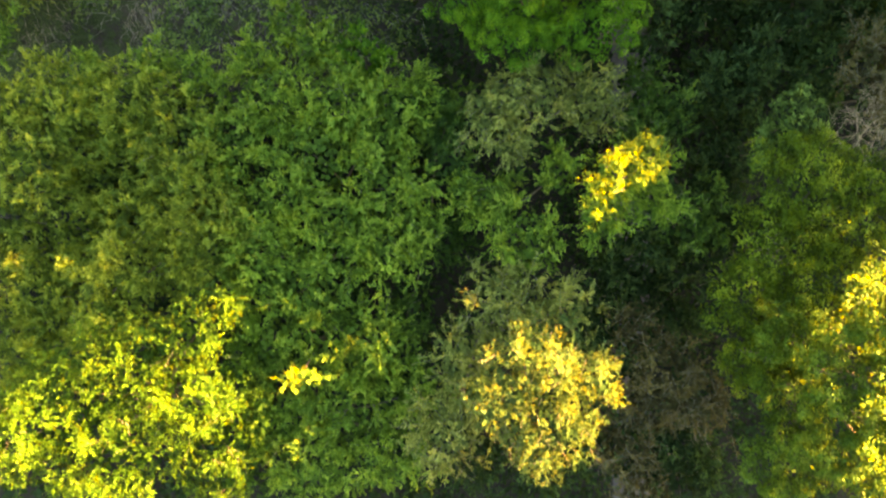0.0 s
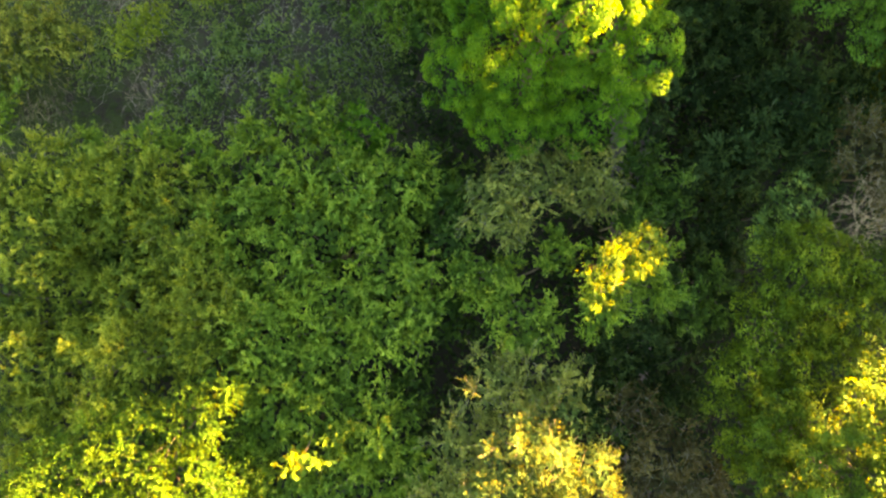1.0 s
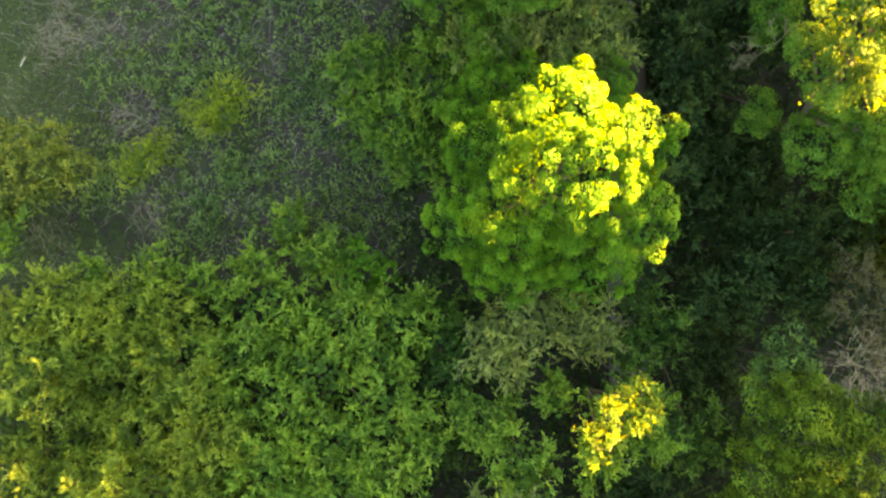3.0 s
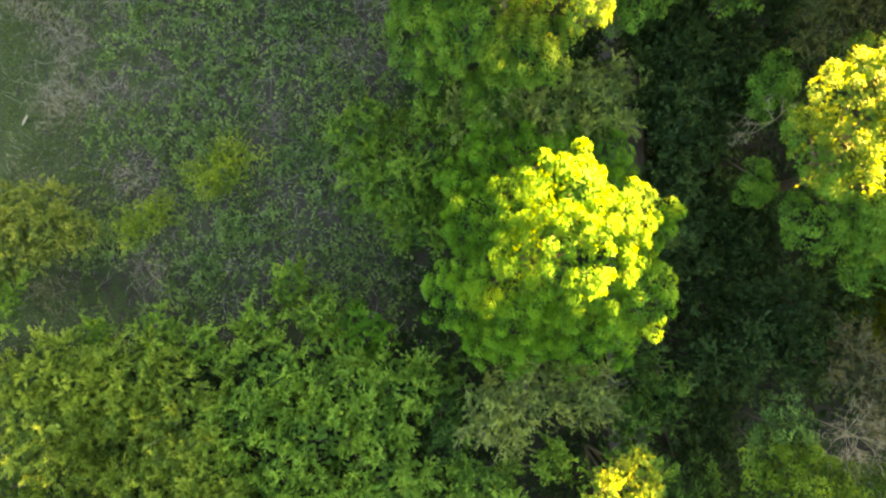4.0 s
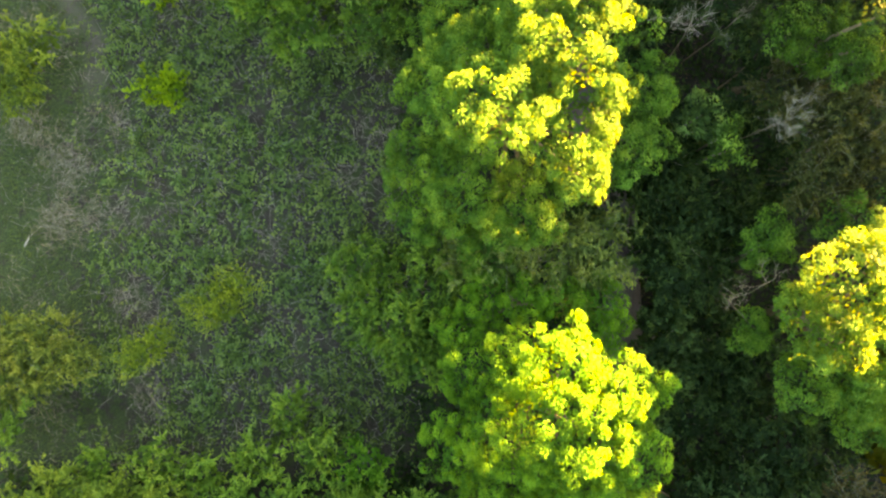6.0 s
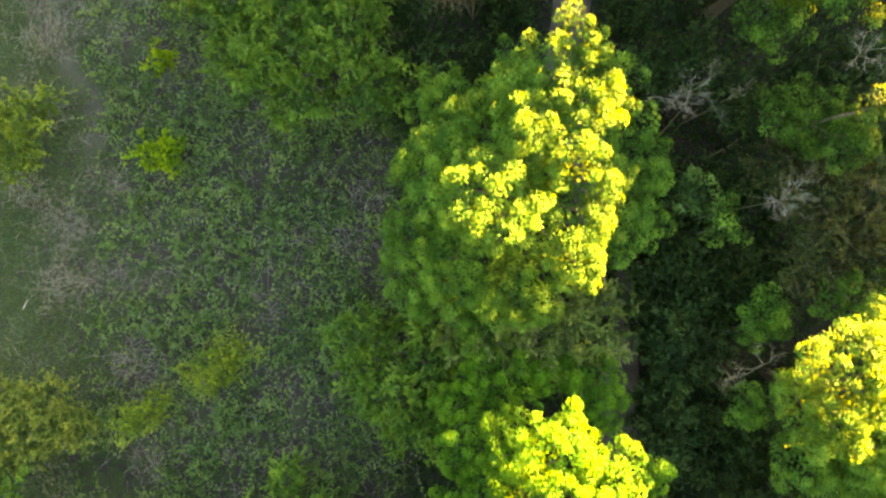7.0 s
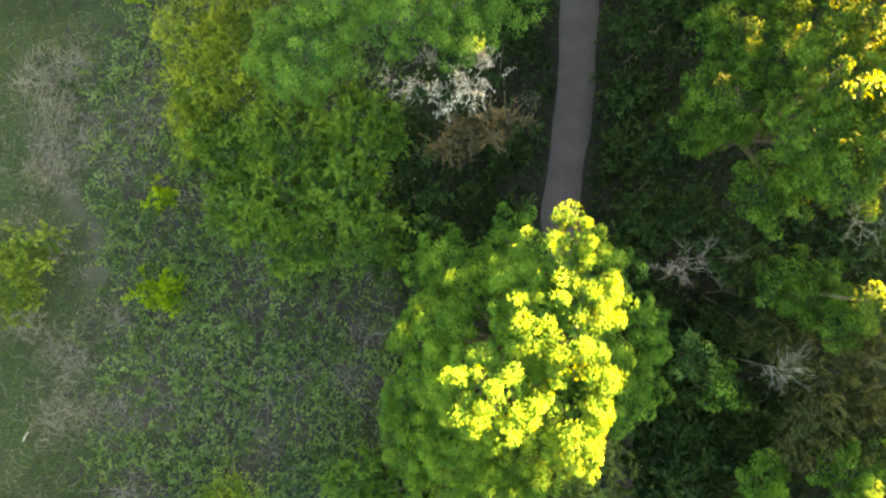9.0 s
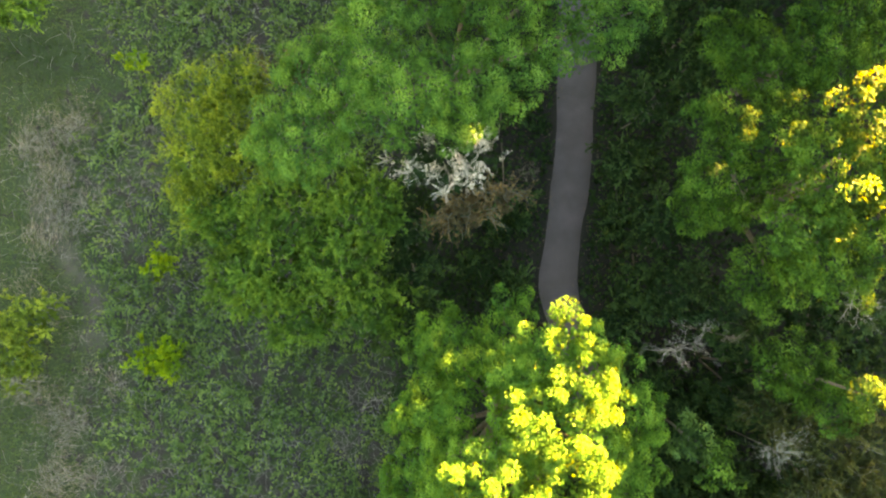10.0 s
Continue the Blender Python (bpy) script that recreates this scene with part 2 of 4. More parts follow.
# ---- ground: one sheet to the horizon ----
def ground():
    near_x, near_y = np.arange(-34, 34.01, 0.8), np.arange(-22, 80.01, 0.8)
    far = np.array([3, 8, 16, 30, 60, 120, 240, 480, 900, 1500.0])
    xs = np.concatenate([near_x[0] - far[::-1], near_x, near_x[-1] + far])
    ys = np.concatenate([near_y[0] - far[::-1], near_y, near_y[-1] + far])
    gx, gy = np.meshgrid(xs, ys)
    v = np.stack([gx, gy, ground_z(gx, gy)], -1).reshape(-1, 3)
    w, h = len(xs), len(ys)
    i = (np.arange(h - 1)[:, None] * w + np.arange(w - 1)[None]).ravel()
    m, n, links, bsdf = node_material("soil_and_grass")
    geo = n.new("ShaderNodeNewGeometry")
    tex = n.new("ShaderNodeTexNoise")
    tex.inputs["Scale"].default_value, tex.inputs["Detail"].default_value = 1.3, 8.0
    fine = n.new("ShaderNodeTexNoise")
    fine.inputs["Scale"].default_value, fine.inputs["Detail"].default_value = 14.0, 6.0
    links.new(geo.outputs["Position"], tex.inputs["Vector"])
    links.new(geo.outputs["Position"], fine.inputs["Vector"])
    soil = ramp(n, [(0.25, (0.012, 0.011, 0.010)), (0.5, (0.030, 0.027, 0.026)), (0.8, (0.080, 0.073, 0.071))])
    links.new(fine.outputs["Fac"], soil.inputs["Fac"])
    turf = ramp(n, [(0.3, (0.014, 0.030, 0.011)), (0.7, (0.046, 0.074, 0.028))])
    links.new(fine.outputs["Fac"], turf.inputs["Fac"])
    # humus under the trees, near-black because the shade there is put into its colour
    shaded_humus = ramp(n, [(0.3, (0.008, 0.009, 0.007)), (0.75, (0.022, 0.022, 0.018))])
    links.new(fine.outputs["Fac"], shaded_humus.inputs["Fac"])
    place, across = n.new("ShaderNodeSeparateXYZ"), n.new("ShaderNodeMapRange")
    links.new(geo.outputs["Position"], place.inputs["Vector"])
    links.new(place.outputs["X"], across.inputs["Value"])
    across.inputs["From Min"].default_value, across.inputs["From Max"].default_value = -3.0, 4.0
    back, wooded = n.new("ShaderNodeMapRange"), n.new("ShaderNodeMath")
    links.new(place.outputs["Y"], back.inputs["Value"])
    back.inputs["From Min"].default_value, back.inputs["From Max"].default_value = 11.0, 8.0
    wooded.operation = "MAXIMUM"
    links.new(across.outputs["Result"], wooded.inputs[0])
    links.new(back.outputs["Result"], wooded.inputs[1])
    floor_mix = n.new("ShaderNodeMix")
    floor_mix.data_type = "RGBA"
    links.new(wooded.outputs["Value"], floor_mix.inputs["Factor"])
    links.new(shaded_humus.outputs["Color"], floor_mix.inputs["B"])
    where = ramp(n, [(0.44, (0, 0, 0)), (0.60, (1, 1, 1))])
    edge, grassy = n.new("ShaderNodeMapRange"), n.new("ShaderNodeMath")
    links.new(place.outputs["X"], edge.inputs["Value"])
    edge.inputs["From Min"].default_value, edge.inputs["From Max"].default_value = -20.0, -30.0
    edge.inputs["To Max"].default_value = 0.17
    links.new(tex.outputs["Fac"], grassy.inputs[0])
    links.new(edge.outputs["Result"], grassy.inputs[1])
    links.new(grassy.outputs["Value"], where.inputs["Fac"])
    mix = n.new("ShaderNodeMix")
    mix.data_type = "RGBA"
    links.new(where.outputs["Color"], mix.inputs["Factor"])
    links.new(soil.outputs["Color"], mix.inputs["A"])
    links.new(turf.outputs["Color"], mix.inputs["B"])
    worn, bare, tread = n.new("ShaderNodeAttribute"), n.new("ShaderNodeMix"), ramp(n, [(0.3, (0.055, 0.050, 0.046)), (0.75, (0.125, 0.115, 0.105))])
    worn.attribute_name = "worn"
    bare.data_type = "RGBA"
    links.new(fine.outputs["Fac"], tread.inputs["Fac"])
    links.new(worn.outputs["Fac"], bare.inputs["Factor"])
    links.new(mix.outputs["Result"], bare.inputs["A"])
    links.new(tread.outputs["Color"], bare.inputs["B"])
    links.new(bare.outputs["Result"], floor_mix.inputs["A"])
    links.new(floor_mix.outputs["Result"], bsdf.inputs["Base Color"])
    bsdf.inputs["Roughness"].default_value = 0.95
    bump = n.new("ShaderNodeBump")
    bump.inputs["Strength"].default_value, bump.inputs["Distance"].default_value = 0.7, 0.06
    links.new(fine.outputs["Fac"], bump.inputs["Height"])
    links.new(bump.outputs["Normal"], bsdf.inputs["Normal"])
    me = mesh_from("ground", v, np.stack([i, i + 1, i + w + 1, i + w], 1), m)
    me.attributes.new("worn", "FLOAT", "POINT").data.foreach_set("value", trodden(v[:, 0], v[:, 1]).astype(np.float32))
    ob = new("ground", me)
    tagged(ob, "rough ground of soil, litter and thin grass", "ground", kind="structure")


ground()


def asphalt_path():
    """A narrow paved path, raised a little over the soil, with frayed edges."""
    ys = np.concatenate([np.arange(-60, 100, 0.4), np.arange(100, 140.1, 2.0)])
    mid = path_x(ys)
    for _ in range(2):
        mid = np.convolve(np.pad(mid, 3, mode="edge"), np.ones(7) / 7, "valid")
    rng = np.random.default_rng(5)
    fray = lambda: np.convolve(rng.normal(0, 0.07, len(ys) + 4), np.ones(5) / 5, "valid") + 0.05 * np.sin(ys * 0.9 + rng.uniform(0, 6))
    left, right = mid - PATH_HALF + fray(), mid + PATH_HALF + fray()
    cols = [(left - 0.05, -0.06), (left, 0.035), (mid - 0.5, 0.06), (mid + 0.5, 0.06), (right, 0.035), (right + 0.05, -0.06)]
    v = np.stack([np.stack([x, ys, np.full(len(ys), z)], 1) for x, z in cols], 1).reshape(-1, 3)
    f = [(6 * i + k, 6 * i + k + 1, 6 * i + k + 7, 6 * i + k + 6) for i in range(len(ys) - 1) for k in range(5)]
    m, n, links, bsdf = node_material("asphalt")
    geo = n.new("ShaderNodeNewGeometry")
    big, fine = n.new("ShaderNodeTexNoise"), n.new("ShaderNodeTexNoise")
    big.inputs["Scale"].default_value, big.inputs["Detail"].default_value = 0.7, 5.0
    fine.inputs["Scale"].default_value, fine.inputs["Detail"].default_value = 60.0, 3.0
    links.new(geo.outputs["Position"], big.inputs["Vector"])
    links.new(geo.outputs["Position"], fine.inputs["Vector"])
    a = ramp(n, [(0.25, (0.068, 0.059, 0.067)), (0.75, (0.106, 0.092, 0.105))])
    b = ramp(n, [(0.3, (0.75, 0.75, 0.75)), (0.7, (1.2, 1.2, 1.2))])
    links.new(big.outputs["Fac"], a.inputs["Fac"])
    links.new(fine.outputs["Fac"], b.inputs["Fac"])
    mix = n.new("ShaderNodeMix")
    mix.data_type, mix.blend_type = "RGBA", "MULTIPLY"
    mix.inputs["Factor"].default_value = 1.0
    links.new(a.outputs["Color"], mix.inputs["A"])
    links.new(b.outputs["Color"], mix.inputs["B"])
    links.new(mix.outputs["Result"], bsdf.inputs["Base Color"])
    bsdf.inputs["Roughness"].default_value = 0.9
    bump = n.new("ShaderNodeBump")
    bump.inputs["Strength"].default_value, bump.inputs["Distance"].default_value = 0.3, 0.01
    links.new(fine.outputs["Fac"], bump.inputs["Height"])
    links.new(bump.outputs["Normal"], bsdf.inputs["Normal"])
    ob = new("path", mesh_from("path", v, f, m))
    tagged(ob, "narrow grey asphalt path with frayed edges", "path", kind="structure")


asphalt_path()


# ---- plants ----
def lobe_points(rng, lobes, density, low=-0.35, keep=0.80):
    """Points spread over the outside of a crown made of overlapping lobes, with the way outwards."""
    pts, outs = [], []
    for k, (x, y, top, r, h) in enumerate(lobes):
        c, radii = np.array((x, y, top - h)), np.array((r, r, h))
        n = int(density * 2 * math.pi * r * (0.45 * r + 0.55 * h) * 1.35)
        u = unit(rng.normal(size=(int(n * 1.7) + 4, 3)))
        u = u[u[:, 2] > low][:n]
        az = np.arctan2(u[:, 1], u[:, 0])
        p1, p2, p3 = rng.uniform(0, 6.3, 3)
        rim = np.sqrt(np.maximum(1 - u[:, 2] ** 2, 0))
        swell = 1 + rim * (0.09 * np.sin(3 * az + p1 + 2 * u[:, 2]) + 0.07 * np.sin(5 * az + p2 - 3 * u[:, 2]) + 0.06 * np.sin(9 * az + p3 + 5 * u[:, 2]))
        q = c + u * radii * swell[:, None]
        ok = np.ones(len(q), bool)
        for j, (x2, y2, top2, r2, h2) in enumerate(lobes):
            if j != k:
                ok &= np.linalg.norm((q - (x2, y2, top2 - h2)) / (r2, r2, h2), axis=1) > keep
        ok &= q[:, 2] > ground_z(q[:, 0], q[:, 1]) + 0.15
        pts.append(q[ok])
        outs.append(unit(u[ok] / radii))
    return np.concatenate(pts), np.concatenate(outs)


def bumpy(rng, lobes):
    """Each large lobe broken up into a core and smaller heads, with hollows between."""
    made = []
    for x, y, top, r, h in lobes:
        if r < 1.15:
            made.append((x, y, top, r, h))
            continue
        z = top - h
        made.append((x, y, top - 0.11 * h, 0.89 * r, 0.89 * h))
        many = 6 if r < 2.2 else 9
        spin = rng.uniform(0, 6.283)
        for k in range(many):
            up = 0.92 * (1 - (k + 0.4) / many) + rng.normal(0, 0.06)
            az = spin + 2.4 * k + rng.normal(0, 0.25)
            flat = math.sqrt(max(1 - up * up, 0.02))
            size = rng.uniform(0.34, 0.46)
            reach = rng.uniform(0.62, 0.74)
            made.append((x + reach * r * flat * math.cos(az), y + reach * r * flat * math.sin(az), z + reach * h * up + size * max(h, 0.8 * r), size * r, size * max(h, 0.8 * r)))
    return made


def tuft_crown(rng, lobes, origin, material, density, tuft, count, size, broad=0.50, flat=0.85):
    """A crown of rounded tufts, each a dome of small leaves that turn a little towards the light."""
    c, out = lobe_points(rng, lobes, density, low=-0.05)
    n = len(c)
    c = c + out * rng.normal(-0.05, 0.38 * tuft, (n, 1))
    r = tuft * rng.uniform(0.6, 1.25, n)
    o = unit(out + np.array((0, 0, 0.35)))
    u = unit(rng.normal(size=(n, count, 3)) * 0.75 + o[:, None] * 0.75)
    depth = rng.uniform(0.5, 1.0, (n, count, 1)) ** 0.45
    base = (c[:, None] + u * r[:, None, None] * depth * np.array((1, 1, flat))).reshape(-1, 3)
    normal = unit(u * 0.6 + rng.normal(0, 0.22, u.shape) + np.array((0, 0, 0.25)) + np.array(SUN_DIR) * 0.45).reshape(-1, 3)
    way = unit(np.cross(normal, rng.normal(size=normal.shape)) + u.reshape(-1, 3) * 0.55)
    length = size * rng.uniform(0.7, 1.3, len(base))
    # crest leaves lighter, flanks and depths darker: tuft shading put into the colour
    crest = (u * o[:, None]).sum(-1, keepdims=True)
    leaf_tone = 0.06 + 0.68 * np.clip(crest, 0, 1) ** 2 * depth + rng.normal(0.05, 0.20, (n, 1, 1))
    return leaves("crown", base - origin, way, normal, length, length * broad, material, leaf_tone.ravel())


def spray_crown(rng, lobes, origin, material, density, reach, count, size, loose=0.32, lift=0.30, slim=0.36):
    """A crown of feathery sprays: twigs that lean outwards with leaves along both sides."""
    c, out = lobe_points(rng, lobes, density / 7.0, low=0.0)
    c = c + out * rng.normal(-0.12, loose, (len(c), 1))
    fan = rng.integers(4, 10, len(c))
    clump = np.repeat(rng.normal(0.06, 0.22, len(c)), fan)
    c, out = np.repeat(c, fan, 0), np.repeat(out, fan, 0)
    n = len(c)
    c = c + rng.normal(0, 0.09, (n, 3))
    axis = unit(out * 0.5 + rng.normal(0, 0.60, (n, 3)) + np.array((0, 0, lift)))
    span = reach * rng.uniform(0.55, 1.3, n)
    s = rng.uniform(0.05, 1.0, (n, count, 1))
    droop = np.array((0, 0, -0.28)) * span[:, None, None] * s ** 2
    stray = rng.normal(0, 0.045, (n, count, 3)) * reach
    base = (c[:, None] + axis[:, None] * span[:, None, None] * s + droop + stray).reshape(-1, 3)
    sidew = unit(np.cross(axis, rng.normal(size=(n, 3))))
    sign = rng.choice((-1.0, 1.0), (n, count, 1))
    way = unit(axis[:, None] * 1.0 + sidew[:, None] * sign * 0.7 + rng.normal(0, 0.28, (n, count, 3))).reshape(-1, 3)
    normal = unit(np.repeat(out, count, 0) * 0.5 + np.array((0, 0, 0.8)) + rng.normal(0, 0.42, way.shape))
    length = size * rng.uniform(0.65, 1.35, len(base))
    # tips lighter, inner ends darker: light on the sprays put into the colour
    leaf_tone = 0.06 + 0.62 * s + clump[:, None, None] + rng.normal(0, 0.08, (n, 1, 1))
    crown = leaves("crown", base - origin, way, normal, length, length * slim, material, leaf_tone.ravel())
    return crown, c - origin, axis, span


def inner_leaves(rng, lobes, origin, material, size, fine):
    """Leaves further in, that close the crown; their darkest tone paints shade into its gaps."""
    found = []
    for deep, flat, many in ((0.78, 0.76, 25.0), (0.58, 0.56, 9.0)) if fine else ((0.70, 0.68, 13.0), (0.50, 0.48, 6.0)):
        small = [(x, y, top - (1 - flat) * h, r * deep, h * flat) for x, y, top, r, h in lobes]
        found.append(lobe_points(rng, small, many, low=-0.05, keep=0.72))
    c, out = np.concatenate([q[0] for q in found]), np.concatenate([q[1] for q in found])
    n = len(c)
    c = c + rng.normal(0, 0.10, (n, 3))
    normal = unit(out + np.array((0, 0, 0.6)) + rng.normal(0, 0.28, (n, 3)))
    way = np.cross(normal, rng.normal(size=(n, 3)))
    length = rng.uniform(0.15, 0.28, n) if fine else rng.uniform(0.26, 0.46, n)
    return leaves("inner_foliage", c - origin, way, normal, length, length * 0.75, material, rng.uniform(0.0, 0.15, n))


# style: form, leaves, density of tufts or sprays, their size, leaves in each, leaf length, share of bare twigs
STYLES = {
    "puff_bright": ("tuft", "bright", 1.35, 0.46, 176, 0.125, 0),
    "puff": ("tuft", "fresh", 1.05, 0.50, 148, 0.136, 0),
    "puff_pale": ("tuft", "pale", 0.60, 0.64, 215, 0.13, 0),
    "puff_blue": ("tuft", "blue", 1.7, 0.46, 42, 0.25, 0),
    "puff_leafy": ("tuft", "grove", 1.8, 0.45, 44, 0.24, 0),
    "maple": ("tuft", "maple", 1.3, 0.52, 96, 0.165, 0),
    "maple_yellow": ("tuft", "maple_yellow", 1.15, 0.62, 72, 0.20, 0),
    "maple_gold": ("tuft", "maple_gold", 1.7, 0.46, 64, 0.17, 0),
    "sprig_green": ("spray", "green", 6.1, 0.82, 23, 0.175, 0.02),
    "sprig_grove": ("spray", "grove", 6.1, 0.82, 25, 0.17, 0.02),
    "sprig_olive": ("spray", "olive", 6.1, 0.82, 23, 0.175, 0.02),
    "sprig_dull": ("spray", "dull", 7.0, 0.75, 24, 0.15, 0.06),
    "sprig_lime": ("spray", "lime", 11.0, 0.74, 18, 0.13, 0.03),
    "sprig_sunny": ("spray", "sunny", 11.5, 0.74, 17, 0.12, 0.02),
    "sprig_bright": ("spray", "bright", 8.0, 0.62, 26, 0.19, 0),
    "sprig_yellow": ("spray", "yellow", 12.0, 0.70, 18, 0.13, 0.03),
    "sprig_grey": ("spray", "grey", 6.4, 0.92, 30, 0.12, 0.24),
    "sprig_gold": ("spray", "gold_grey", 12.0, 0.74, 19, 0.115, 0.06),
    "sprig_brown": ("spray", "brown", 6.0, 0.95, 20, 0.13, 0.4),
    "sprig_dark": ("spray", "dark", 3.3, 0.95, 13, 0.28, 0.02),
    "sprig_deep": ("spray", "deep", 5.0, 0.78, 22, 0.17, 0.05),
    "sprig_sage": ("spray", "sage", 6.2, 0.80, 34, 0.12, 0.25),
    "sprig_vivid": ("spray", "vivid", 12.0, 0.44, 26, 0.16, 0),
    "sprig_moss": ("spray", "moss", 6.5, 0.90, 24, 0.16, 0.25),
    "sprig_tan": ("spray", "tan", 6.5, 1.05, 22, 0.14, 0.6),
    "blossom": ("spray", "white", 10.0, 0.75, 30, 0.066, 0.25),
}
PLANTED = []


def plant(name, label, category, group, style, lobes):
    """A tree or shrub: trunk or stems, limbs that reach into the lobes of its crown, leaves."""
    rng = np.random.default_rng(int(abs(lobes[0][0] * 37 + lobes[0][1] * 101) * 10))
    form, leaf, density, spread, count, size, bare = STYLES[style]
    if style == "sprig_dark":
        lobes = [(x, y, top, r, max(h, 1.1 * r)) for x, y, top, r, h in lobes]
    weight = np.array([q[3] ** 2 for q in lobes])
    bx, by = [float((np.array([q[i] for q in lobes]) * weight).sum() / weight.sum()) for i in (0, 1)]
    gap = bx - float(path_x(by))
    if abs(gap) < 2.2:
        bx += math.copysign(2.2 - abs(gap), gap)
    bz = float(ground_z(bx, by))
    origin = np.array((bx, by, bz))
    root = new(name)
    root.location = origin
    tagged(root, label, category, group)
    tall = max(q[2] for q in lobes) - bz
    low = min(q[2] - q[4] for q in lobes) - bz
    if name == "tree":
        girth = 0.022 * tall + 0.03
        fork = np.array((rng.normal(0, 0.2), rng.normal(0, 0.2), max(0.45 * low, 0.12 * tall)))
        part("trunk", tube("trunk", [(0, 0, -0.15), (0.02, 0.03, 0.25), fork * 0.5 + rng.normal(0, 0.06, 3), fork], (girth * 1.5, girth * 1.05, girth * 0.9, girth * 0.75), BARK, 10), root)
        starts, thick = [fork] * len(lobes), girth * 0.5
    else:
        starts, thick = [np.array((rng.normal(0, 0.12), rng.normal(0, 0.12), -0.1)) for _ in lobes], 0.03 + 0.008 * tall
    for a, (x, y, top, r, h) in zip(starts, lobes):
        e = np.array((x, y, top - 0.35 * h)) - origin
        bend = a + (e - a) * 0.5 + np.array((rng.normal(0, 0.15), rng.normal(0, 0.15), 0.08 * np.linalg.norm(e - a)))
        part("limb" if name == "tree" else "stem", tube("limb", [a, a * 0.6 + bend * 0.4, bend, bend * 0.4 + e * 0.6, e], (thick, thick * 0.85, thick * 0.65, thick * 0.42, thick * 0.15), BARK, 6), root)
    heads = lobes if style == "puff_bright" else bumpy(rng, lobes)
    if form == "tuft":
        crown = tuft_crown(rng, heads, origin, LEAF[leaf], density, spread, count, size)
    else:
        crown, c, axis, span = spray_crown(rng, heads, origin, LEAF[leaf], density, spread, count, size)
        k = int(len(c) * bare)
        if k:
            pick = rng.choice(len(c), k, replace=False)
            a, d = c[pick] - axis[pick] * 0.3, axis[pick] * (span[pick] * 1.1 + 0.3)[:, None]
            b = a + d * 0.55 + rng.normal(0, 0.06, (k, 3))
            tagged(part("twig", rods("twig", a, b, a + d + rng.normal(0, 0.12, (k, 3)), 0.014, 0.005, TWIG), root, "bare grey twigs"), kind="stuff")
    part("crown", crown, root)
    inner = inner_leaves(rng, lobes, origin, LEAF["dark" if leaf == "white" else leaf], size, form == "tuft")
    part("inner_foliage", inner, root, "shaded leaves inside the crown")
    PLANTED.append(root)
    return root


# ---- trees and shrubs ----
plant("tree", "round-crowned broadleaf tree, sunlit yellow on one side", "tree", "tall trees", "puff_bright", [(6.5, 16.2, 14.5, 3.55, 3.9), (4.2, 14.6, 11.2, 3.5, 3.0), (2.2, 18.0, 9.4, 2.3, 2), (1.5, 13.9, 9.4, 2.3, 1.95), (3.8, 12.1, 9.6, 2.4, 2.01), (7.8, 12.4, 10.4, 2.5, 2.21), (9.5, 14.2, 12.6, 2.07, 1.86), (8.9, 17.7, 13.6, 2.09, 1.88), (5.8, 19.1, 14.4, 2.12, 1.91), (4.1, 18.5, 10.8, 2.1, 1.9), (9.0, 20, 8.6, 1.37, 1.09)])
plant("tree", "bright green young tree squeezed beside larger crowns", "tree", "", "puff_bright", [(6.6, 21.9, 8.6, 1.3, 1.0), (8.9, 21.5, 8.7, 1.35, 1.05), (2.5, 21.7, 8.8, 1.5, 1.2), (4.5, 22, 8.6, 1.2, 0.95), (1, 20.1, 8.2, 1.15, 0.9)])
plant("tree", "broad tree with many crown lobes, sunlit yellow on top", "tree", "tall trees", "puff", [(7.2, 36, 15.4, 2.37, 2.14), (4.8, 34.5, 15.5, 2.19, 1.97), (6.3, 33.7, 15.7, 1.78, 1.61), (2.5, 31.3, 15.9, 2.45, 2.28), (0.8, 34.0, 13.2, 1.4, 1.18), (0.0, 31.8, 13.5, 1.4, 1.19), (4.6, 32.6, 12.8, 1.8, 1.8), (7.4, 32.6, 14.5, 1.75, 1.6), (2.3, 35.8, 10.6, 2.0, 1.8), (4.4, 36.4, 14.9, 1.7, 1.6), (5.6, 37.3, 15.2, 1.6, 1.4), (5.4, 35.8, 13.2, 1.8, 2.2), (6.2, 30, 14.3, 2.27, 1.81), (1.2, 28.1, 11.8, 2.56, 2.05), (10.8, 33.2, 10.6, 2.04, 1.84), (10, 30.4, 10.4, 2.19, 1.97), (0.7, 36.7, 9.3, 2.3, 2.06), (-1, 29.8, 10.2, 1.94, 1.74), (4.4, 27.1, 11, 2.46, 1.97), (6.9, 27.8, 13.6, 0.87, 0.7), (3.7, 39.5, 9.7, 0.85, 0.7), (4.2, 38.2, 10.0, 1.25, 1.0), (6.4, 38.7, 15.2, 1.09, 0.87), (-0.8, 33.5, 10.5, 1.84, 1.47), (-1.1, 26.6, 9.5, 1.73, 1.39), (2.4, 24.9, 9, 1.76, 1.41)])
plant("tree", "leafy tree with a sunlit yellow crown and dead bough", "tree", "tall trees", "puff", [(19.4, 23.2, 15.2, 2.48, 2.24), (21.5, 24.6, 13.8, 2.12, 1.91), (18.3, 20.6, 14.2, 1.8, 1.54), (17.1, 21.9, 13.6, 1.15, 1.1), (19.5, 18.1, 12.0, 2.14, 1.92), (21.6, 19.1, 13.2, 2.86, 2.57), (23.1, 16.3, 11, 2.12, 1.7), (22.1, 26.3, 10.4, 1.78, 1.42), (25, 21.5, 14, 3.47, 3.12), (25.3, 17, 12, 2.71, 2.44)])
